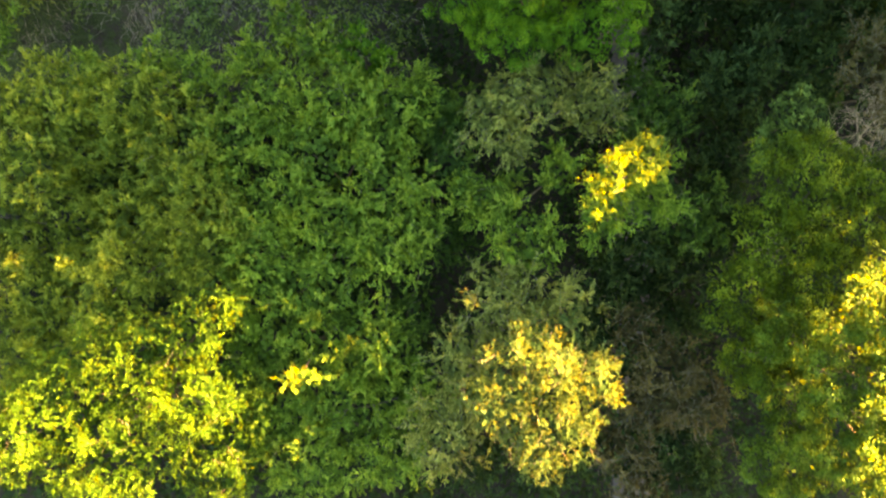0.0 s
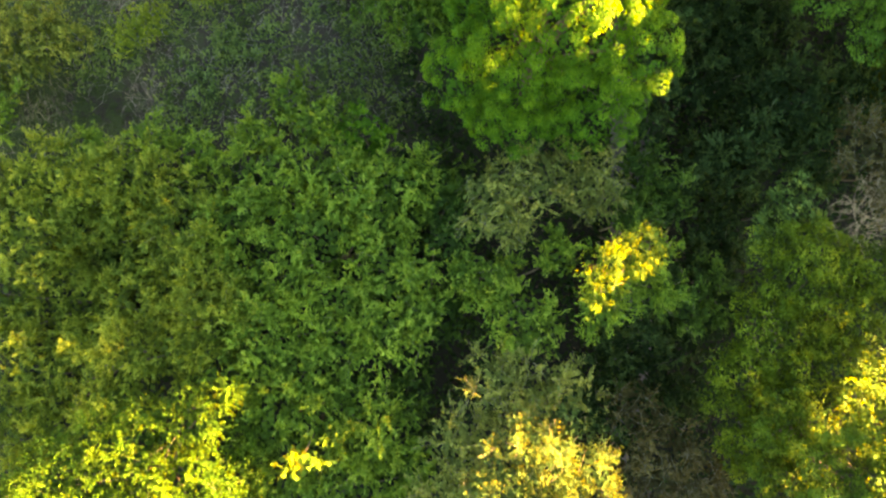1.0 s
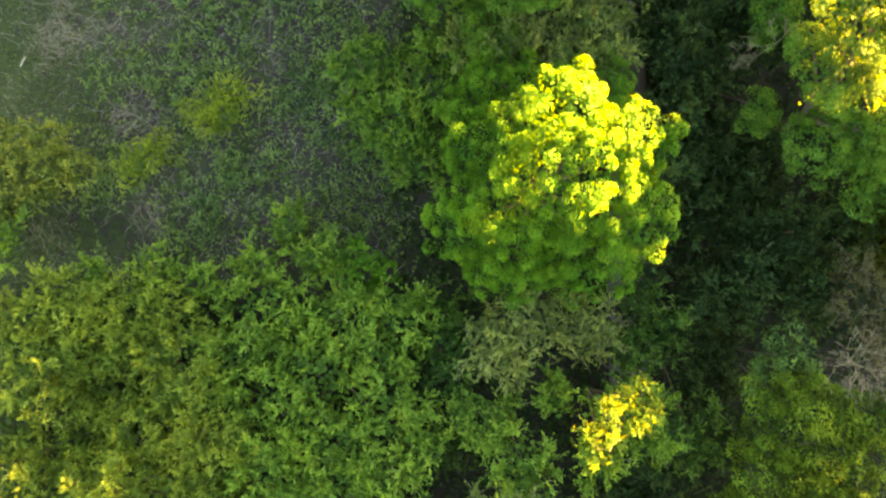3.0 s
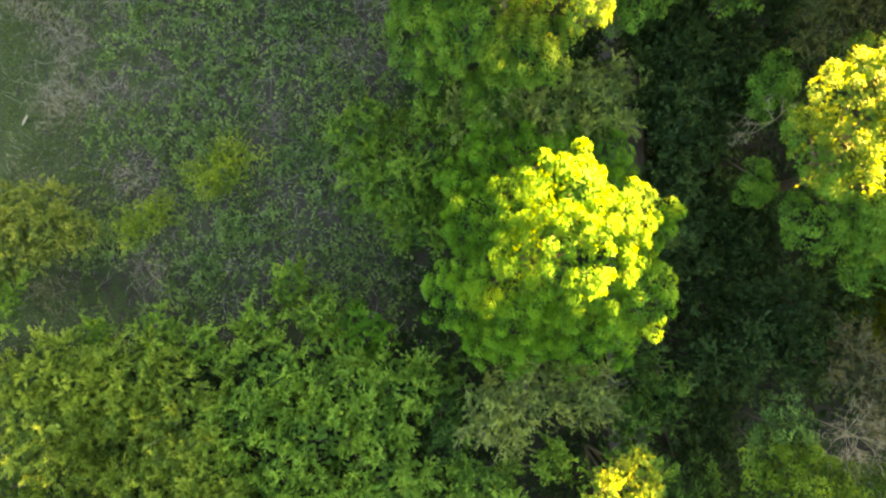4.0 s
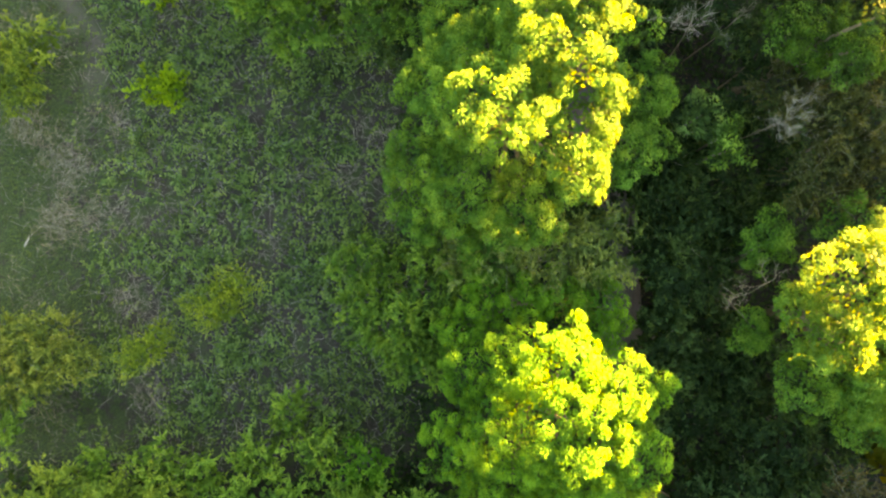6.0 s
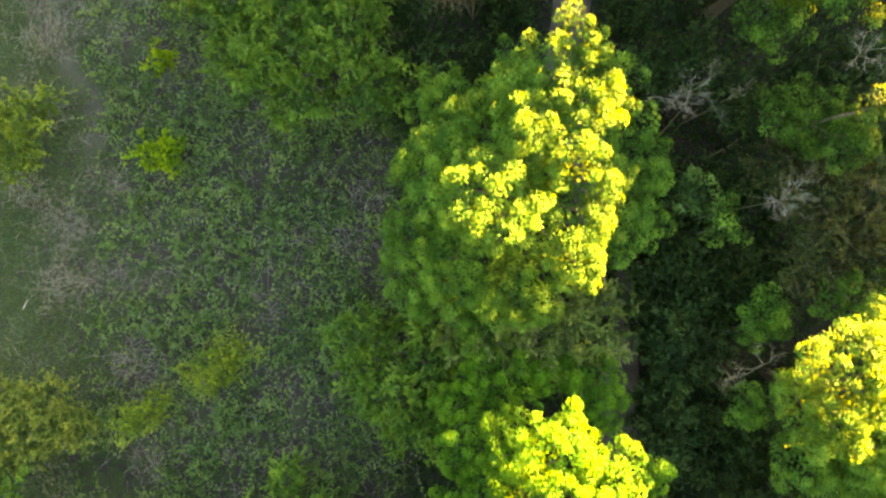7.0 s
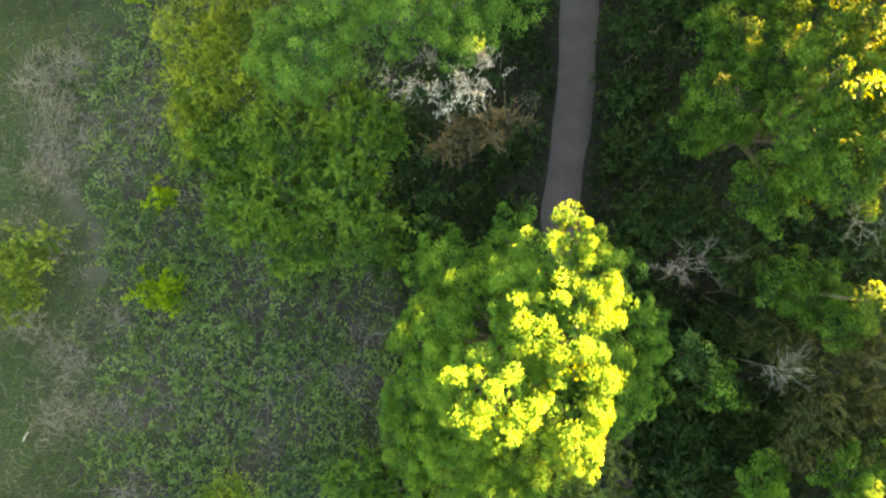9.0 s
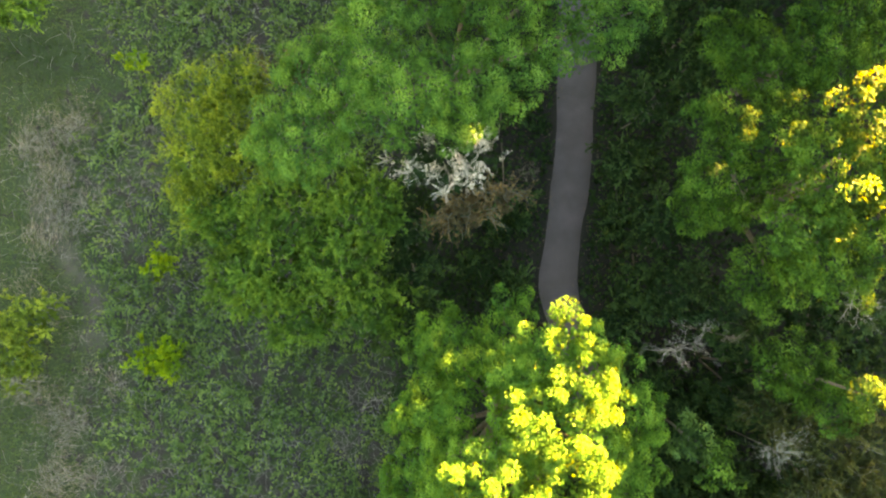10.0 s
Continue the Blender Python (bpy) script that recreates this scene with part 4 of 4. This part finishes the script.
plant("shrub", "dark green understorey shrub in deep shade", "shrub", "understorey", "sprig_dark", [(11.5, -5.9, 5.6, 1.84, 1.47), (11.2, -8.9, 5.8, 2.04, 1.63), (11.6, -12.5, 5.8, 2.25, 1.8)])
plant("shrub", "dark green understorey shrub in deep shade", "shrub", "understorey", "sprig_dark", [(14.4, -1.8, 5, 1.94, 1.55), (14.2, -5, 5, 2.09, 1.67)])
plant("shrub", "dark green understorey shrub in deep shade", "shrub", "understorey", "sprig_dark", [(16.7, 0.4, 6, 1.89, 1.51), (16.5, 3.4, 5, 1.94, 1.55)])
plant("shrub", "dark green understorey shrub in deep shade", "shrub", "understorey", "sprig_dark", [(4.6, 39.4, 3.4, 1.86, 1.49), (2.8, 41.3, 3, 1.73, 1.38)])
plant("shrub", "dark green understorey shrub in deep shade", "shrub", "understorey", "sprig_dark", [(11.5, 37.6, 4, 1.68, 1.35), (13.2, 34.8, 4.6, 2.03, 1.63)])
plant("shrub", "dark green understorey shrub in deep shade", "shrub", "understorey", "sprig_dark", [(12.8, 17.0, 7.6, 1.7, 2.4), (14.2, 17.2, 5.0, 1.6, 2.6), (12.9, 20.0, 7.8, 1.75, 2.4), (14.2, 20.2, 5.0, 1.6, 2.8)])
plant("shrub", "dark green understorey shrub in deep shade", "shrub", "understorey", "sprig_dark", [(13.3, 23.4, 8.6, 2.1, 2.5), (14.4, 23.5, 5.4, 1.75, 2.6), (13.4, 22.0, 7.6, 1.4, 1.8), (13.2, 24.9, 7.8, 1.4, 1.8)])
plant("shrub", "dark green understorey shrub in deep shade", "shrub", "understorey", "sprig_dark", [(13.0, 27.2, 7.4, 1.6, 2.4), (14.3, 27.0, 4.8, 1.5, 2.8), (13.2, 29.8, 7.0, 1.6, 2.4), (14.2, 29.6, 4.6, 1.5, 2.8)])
# low row added under the taller crowns to keep skylight off the path
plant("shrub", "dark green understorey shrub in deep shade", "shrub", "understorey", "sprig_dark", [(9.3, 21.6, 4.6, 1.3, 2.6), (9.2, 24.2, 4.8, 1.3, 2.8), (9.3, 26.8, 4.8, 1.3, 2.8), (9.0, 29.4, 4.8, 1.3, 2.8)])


# ---- dead bushes: a pale stem and a burst of bare branches ----
def branch_rods(rng, start, way, length, levels, r, splits=5):
    """The stems of one bare branch and all its twigs."""
    a, d, l = [np.array([start])], [np.array([unit(np.array(way))])], [np.array([length])]
    rows = []
    p, w, n = a[0], d[0], l[0]
    for level in range(levels):
        q = p + w * n[:, None] + rng.normal(0, 0.06, p.shape) * n[:, None]
        m = (p + q) / 2 + rng.normal(0, 0.07, p.shape) * n[:, None]
        rows.append((p, m, q, np.full(len(p), r * 0.55 ** level), np.full(len(p), r * 0.55 ** (level + 1))))
        s = rng.uniform(0.3, 1.0, (len(p), splits, 1))
        p2 = (p[:, None] * (1 - s) + q[:, None] * s).reshape(-1, 3)
        w2 = unit(w[:, None] + rng.normal(0, 0.68, (len(w), splits, 3)) + np.array((0, 0, 0.1))).reshape(-1, 3)
        n2 = np.repeat(n, splits) * rng.uniform(0.35, 0.7, len(p2))
        p, w, n = p2, w2, n2
    return [np.concatenate(k) for k in zip(*rows)]


def dead_bush(label, x, y, z, spread, material, seed, tilt=(0, 0), branches=8, thick=0.010):
    rng = np.random.default_rng(seed)
    g = float(ground_z(x, y))
    root = new("dead_bush")
    root.location = (x - 1.5 * tilt[0], y - 1.5 * tilt[1], g)
    tagged(root, label, "bush", "dead bushes")
    crotch = np.array((1.5 * tilt[0], 1.5 * tilt[1], z - 0.7 * spread - g))
    part("stem", tube("stem", [(0, 0, -0.1), crotch * 0.45 + (0.1, -0.06, 0), crotch], (0.06, 0.035, 0.02), BARK, 7), root)
    for k in range(branches):
        w = 2 * math.pi * (k + rng.uniform(-0.3, 0.3)) / branches
        way = (math.cos(w) * 0.8 + tilt[0] * 0.6, math.sin(w) * 0.8 + tilt[1] * 0.6, rng.uniform(0.35, 1.1))
        a, m, c, r0, r1 = branch_rods(rng, crotch * (1, 1, rng.uniform(0.86, 1.0)), way, spread * rng.uniform(0.5, 1.0), 4, thick, 4)
        part("branch", rods("branch", a, m, c, r0, r1, material), root)
    return root


dead_bush("bleached bare bush with a burst of twigs", 13.5, 36.9, 10.3, 1.9, DEAD, 1, (-0.25, 0.7), 10)
dead_bush("bleached bare bush under taller trees", 18.3, 31.6, 10.9, 1.5, DEAD, 2, (0.3, 0.1), 13, 0.009)
dead_bush("bleached bare bush in deep shade", 22.7, 39.5, 11.3, 1.6, DEAD, 3, (-0.4, 0.2))
dead_bush("tan bare bush with long dry shoots", 22.4, 6.3, 10.6, 2.6, TAN, 4, (-0.5, 0.3), 15, 0.014)
dead_bush("small grey bare bush beside the path", 12.6, 51.0, 5.5, 0.9, TWIG, 5)
dead_bush("small grey bare bush beside the path", 5.3, 47.2, 6.0, 1.1, TWIG, 6, (0.6, 0.2), 6)
dead_bush("small grey bare bush in deep shade", 16.4, 37.6, 9.6, 0.6, TWIG, 7)
dead_bush("brown bare bush with fine shoots", 14.4, -9.4, 6.6, 1.9, TAN, 8, (0.2, -0.2), 9)

# a dead bough that sticks out of the sunlit tree
for k, (dx, dy, dz, length) in enumerate(((-1.0, -0.42, -0.1, 3.0), (-1.0, -0.15, 0.0, 2.2), (-0.5, 0.6, 0.2, 1.3), (0.3, 0.5, 0.5, 1.3))):
    tree = PLANTED[3]
    a, m, c, r0, r1 = branch_rods(np.random.default_rng(40 + k), np.array((16.8, 23.0, 10.6)) - np.array(tree.location), (dx, dy, dz), length * 0.66, 4, 0.020, 4)
    part("dead_bough", rods("dead_bough", a, m, c, r0, r1, TWIG), tree, "bare grey dead bough")


# ---- scrub: brambles, dry stems, grass ----
def scatter(rng, x0, x1, y0, y1, density):
    n = int((x1 - x0) * (y1 - y0) * density)
    return rng.uniform(x0, x1, n), rng.uniform(y0, y1, n)


def in_scrub(x, y):
    left = -23.5 + 2.2 * wave(x, y, 7.0)
    return smooth(-1.2, 1.2, x - left) * smooth(9.5, 13.5, y + 1.2 * wave(x, y, 4.0)) * smooth(-1.0, -4.0, x) * (1 - hollow(x, y))


def bramble_top(x, y):
    return ground_z(x, y) + 0.30 + 0.25 * (wave(x, y, 4.5) + 1) + 0.12 * wave(x, y, 1.3)


STRAW_SPOTS = ((-26.0, 44.8, 1.6), (-26.5, 48.3, 1.5), (-5.4, 32.5, 1.9), (-6.0, 29.5, 1.4), (-11.5, 25.0, 1.7), (-21.2, 21.0, 1.6), (-25.7, 30.4, 1.8), (-19.5, 14.5, 1.5), (-22.5, 27.0, 1.6), (-25.5, 51.0, 1.4), (-20.5, 47.0, 1.4), (-27.0, 46.5, 1.5), (-28.6, 49.6, 1.5), (-28.2, 43.2, 1.2), (-24.0, 46.6, 1.2), (-22.4, 43.6, 1.1), (-28.8, 33.0, 1.3), (-26.6, 26.6, 1.4), (-22.0, 33.0, 1.0), (-9.5, 15.0, 1.6))


def straw(x, y):
    s = np.zeros_like(x)
    for sx, sy, r in STRAW_SPOTS:
        s = np.maximum(s, np.exp(-((x - sx) ** 2 + (y - sy) ** 2) / (0.8 * r * r) * (1 + 0.5 * wave(x, y, 0.8))))
    return s


def brambles():
    rng = np.random.default_rng(21)
    x, y = scatter(rng, -27, -1, 8, 66, 9.0)
    cover = 0.5 + 0.30 * wave(x, y, 3.0) + 0.42 * wave(x + 9, y, 0.8) - 0.7 * straw(x, y)
    ok = rng.uniform(size=len(x)) < in_scrub(x, y) * smooth(0.2, 0.7, cover) * (1 - 0.9 * trodden(x, y))
    x, y = x[ok], y[ok]
    n, nodes = len(x), 6
    az = rng.uniform(0, 6.283, n)
    axis = np.stack([np.cos(az), np.sin(az), rng.normal(0.12, 0.2, n)], 1)
    span = rng.uniform(0.7, 2.0, n)
    c = np.stack([x, y, bramble_top(x, y) + rng.normal(0, 0.12, n)], 1)
    s = np.repeat((np.arange(nodes) + rng.uniform(-0.3, 0.3, (n, nodes))) / nodes, 3, axis=1)[..., None]
    arch = np.array((0, 0, 1.0)) * span[:, None, None] * (0.34 * s - 0.46 * s ** 2)
    side = np.stack([-np.sin(az), np.cos(az), np.zeros(n)], 1)
    sway = rng.normal(0, 0.3, (n, 1, 1)) * s ** 2 + np.repeat(rng.normal(0, 0.05, (n, nodes)), 3, axis=1)[..., None]
    base = (c[:, None] + axis[:, None] * span[:, None, None] * s + arch + side[:, None] * sway).reshape(-1, 3)
    normal = unit(np.array((0, 0, 1.0)) + rng.normal(0, 0.45, base.shape))
    turn = (az[:, None, None] + np.tile([-1.1, 0.0, 1.1], nodes)[None, :, None] + rng.normal(0, 0.5, (n, 3 * nodes, 1))).reshape(-1)
    way = np.stack([np.cos(turn), np.sin(turn), rng.normal(0.1, 0.3, len(turn))], 1)
    length = rng.uniform(0.12, 0.24, len(base))
    ob = new("brambles", leaves("brambles", base, way, normal, length, length * 0.6, LEAF["bramble"], (0.1 + 0.45 * s + rng.normal(0.18, 0.36, (n, 1, 1))).ravel()))
    tagged(ob, "low tangle of green bramble leaves over dead stems", "brambles", kind="stuff")


def dry_stems():
    rng = np.random.default_rng(22)
    x, y = scatter(rng, -31, -1, 9, 62, 15.0)
    keep = np.maximum(0.30 * in_scrub(x, y), 0.05 + 0.9 * straw(x, y)) * (x > -31)
    ok = rng.uniform(size=len(x)) < keep
    x, y = x[ok], y[ok]
    n = len(x)
    az = rng.uniform(0, 6.283, n)
    span = rng.uniform(0.45, 1.5, n)
    d = np.stack([np.cos(az), np.sin(az), rng.normal(0.25, 0.3, n)], 1) * span[:, None]
    a = np.stack([x, y, ground_z(x, y) + rng.uniform(0.1, 0.55, n)], 1)
    c = a + d
    c[:, 2] = np.maximum(c[:, 2], ground_z(c[:, 0], c[:, 1]) + 0.05)
    b = (a + c) / 2 + np.array((0, 0, 0.16)) * span[:, None]
    ob = new("dry_stems", rods("dry_stems", a, b, c, 0.013, 0.006, STEM))
    tagged(ob, "tangle of dry grey bramble stems", "stems", kind="stuff")


def blades(name, label, rng, x, y, size, material, lean=0.6, lift=0.0, flow=0.0, thin=0.16):
    n = len(x)
    normal = unit(rng.normal(size=(n, 3)) * (1, 1, 0.4) + np.array((0, 0, 0.6)))
    way = unit(rng.normal(0, lean, (n, 3)) + np.array((0, 0, 0.7)))
    lie = 2.6 * wave(x, y, 5.0) + 1.0
    way = unit(way + flow * np.stack([np.cos(lie), np.sin(lie), np.zeros(n)], 1))
    base = np.stack([x, y, ground_z(x, y) + lift], 1)
    length = size * rng.uniform(0.5, 1.4, n)
    ob = new(name, leaves(name, base, way, normal, length, np.maximum(length * thin, 0.02), material))
    tagged(ob, label, name, kind="stuff")


def meadow():
    rng = np.random.default_rng(23)
    x, y = scatter(rng, -33, -15, 4, 66, 90)
    lush = 1 - in_scrub(x, y)
    ok = rng.uniform(size=len(x)) < lush * (0.7 + 0.3 * wave(x, y, 2.5)) * (1 - 0.92 * trodden(x, y)) * (1 - hollow(x, y))
    blades("grass", "rough green grass beside the scrub", rng, x[ok], y[ok], 0.30, LEAF["grass"])
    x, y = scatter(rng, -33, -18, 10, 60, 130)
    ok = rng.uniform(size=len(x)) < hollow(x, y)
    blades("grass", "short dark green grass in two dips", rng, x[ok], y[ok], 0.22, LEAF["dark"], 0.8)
    x, y = scatter(rng, -33, -14, 8, 72, 110)
    ok = rng.uniform(size=len(x)) < (1 - 0.75 * in_scrub(x, y)) * (1 - hollow(x, y)) * smooth(55, 52, y) * np.clip(-0.02 + 0.8 * wave(x + 5, y, 2.6) + 1.5 * straw(x, y), 0, 1)
    blades("dry_grass", "dry straw-coloured grass lying in swathes", rng, x[ok], y[ok], 0.42, LEAF["straw"], 0.9, 0.10, 1.1, 0.05)


def undergrowth():
    rng = np.random.default_rng(24)
    x, y = scatter(rng, -3, 31, -18, 61, 31)
    gap = np.abs(x - path_x(y))
    ok = (gap > PATH_HALF + 0.25 + 0.35 * wave(x, y, 1.4)) & (rng.uniform(size=len(x)) < 0.6 + 0.4 * wave(x, y, 2.6))
    x, y, gap = x[ok], y[ok], gap[ok]
    n = len(x)
    base = np.stack([x, y, ground_z(x, y) + rng.uniform(0.05, 0.7, n) * smooth(1.3, 3.0, gap)], 1)
    normal = unit(np.array((0, 0, 1.0)) + rng.normal(0, 0.45, (n, 3)))
    length = rng.uniform(0.20, 0.46, n)
    # tones held low so gaps between the shrubs stay dark, as if shaded
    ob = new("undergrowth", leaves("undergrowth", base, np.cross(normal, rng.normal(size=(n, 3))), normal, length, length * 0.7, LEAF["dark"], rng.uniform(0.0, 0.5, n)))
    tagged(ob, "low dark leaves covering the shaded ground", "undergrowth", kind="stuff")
    # dark leaf layer added to stand in for shade under the thicket
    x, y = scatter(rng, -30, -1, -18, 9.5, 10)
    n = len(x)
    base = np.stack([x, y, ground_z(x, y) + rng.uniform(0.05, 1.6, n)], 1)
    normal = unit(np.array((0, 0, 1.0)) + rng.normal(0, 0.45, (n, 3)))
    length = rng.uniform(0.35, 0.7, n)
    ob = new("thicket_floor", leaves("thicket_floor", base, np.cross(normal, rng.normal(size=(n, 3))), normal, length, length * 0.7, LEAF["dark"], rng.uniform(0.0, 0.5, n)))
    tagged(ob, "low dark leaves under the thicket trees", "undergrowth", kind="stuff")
    x, y = scatter(rng, 3, 19, -16, 66, 9)
    gap = np.abs(x - path_x(y))
    ok = rng.uniform(size=len(x)) < np.where(gap < PATH_HALF - 0.25, 0.03, 1.0)
    x, y, gap = x[ok], y[ok], gap[ok]
    n = len(x)
    base = np.stack([x, y, ground_z(x, y) + np.where(gap < PATH_HALF + 0.1, 0.075, 0.03)], 1)
    normal = unit(np.array((0, 0, 1.0)) + rng.normal(0, 0.2, (n, 3)))
    length = rng.uniform(0.06, 0.14, n)
    ob = new("leaf_litter", leaves("leaf_litter", base, np.cross(normal, rng.normal(size=(n, 3))), normal, length, length * 0.6, LEAF["litter"]))
    tagged(ob, "brown fallen leaves along the path", "leaf litter", kind="stuff")


brambles()
dry_stems()
meadow()
undergrowth()

fallen = new("fallen_branch", tube("fallen_branch", [(-28.95, 24.75, -0.86), (-28.8, 25.0, -0.80), (-28.68, 25.2, -0.78), (-28.6, 25.4, -0.84)], (0.04, 0.07, 0.06, 0.03), DEAD, 8))
tagged(fallen, "pale bleached piece of fallen wood in grass", "branch")


# ---- unseen wood added towards the low sun: shades all but the tallest crowns ----
def wood():
    rng = np.random.default_rng(77)
    far, near = [], []
    across = np.array((-0.6, 0.8))
    along = np.array((0.8, 0.6))
    for row, (dist, high) in enumerate(((86, 19.0), (96, 20.4))):
        for u in np.arange(-52, 90, 5.0):
            x, y = along * (dist + rng.normal(0, 1.5)) + across * (u + rng.normal(0, 1.2))
            top = high + rng.normal(0, 0.6)
            far += [(x, y, top, 4.2, 6.0), (x + rng.normal(0, 1), y + rng.normal(0, 1), top - 6.5, 4.6, 7.5), (x, y, top - 13.0, 4.2, 6.5)]
    # unseen single trees, added to shade certain crowns
    for x, y, top in ((14, 65, 18.0), (19, 67, 19.0), (24, 69, 19.5), (29, 72, 20.0), (10, 72, 19), (30.5, 14.0, 14.6), (33, 17, 15.0)):
        near += [(x, y, top, 3.2, 5.0), (x, y, top - 6.0, 3.6, 6.0)]
    bases, normals, lengths = [], [], []
    for lobes, density, small, large in ((far, 0.22, 2.3, 3.8), (near, 2.8, 0.6, 1.1)):
        c, out = lobe_points(rng, lobes, density, low=-1.0, keep=0.9)
        n, count = len(c), 8
        bases.append((c[:, None] + rng.normal(0, 0.5, (n, count, 3))).reshape(-1, 3))
        normals.append(unit(np.repeat(out, count, 0) + rng.normal(0, 0.6, (n * count, 3))))
        lengths.append(rng.uniform(small, large, n * count))
    base, normal, length = np.concatenate(bases), np.concatenate(normals), np.concatenate(lengths)
    way = np.cross(normal, rng.normal(size=normal.shape))
    ob = new("woodland", leaves("woodland", base, way, normal, length, length * 0.75, LEAF["wood_far"]))
    tagged(ob, "unseen tall green wood added in front of the low sun", "woodland", kind="stuff")


wood()
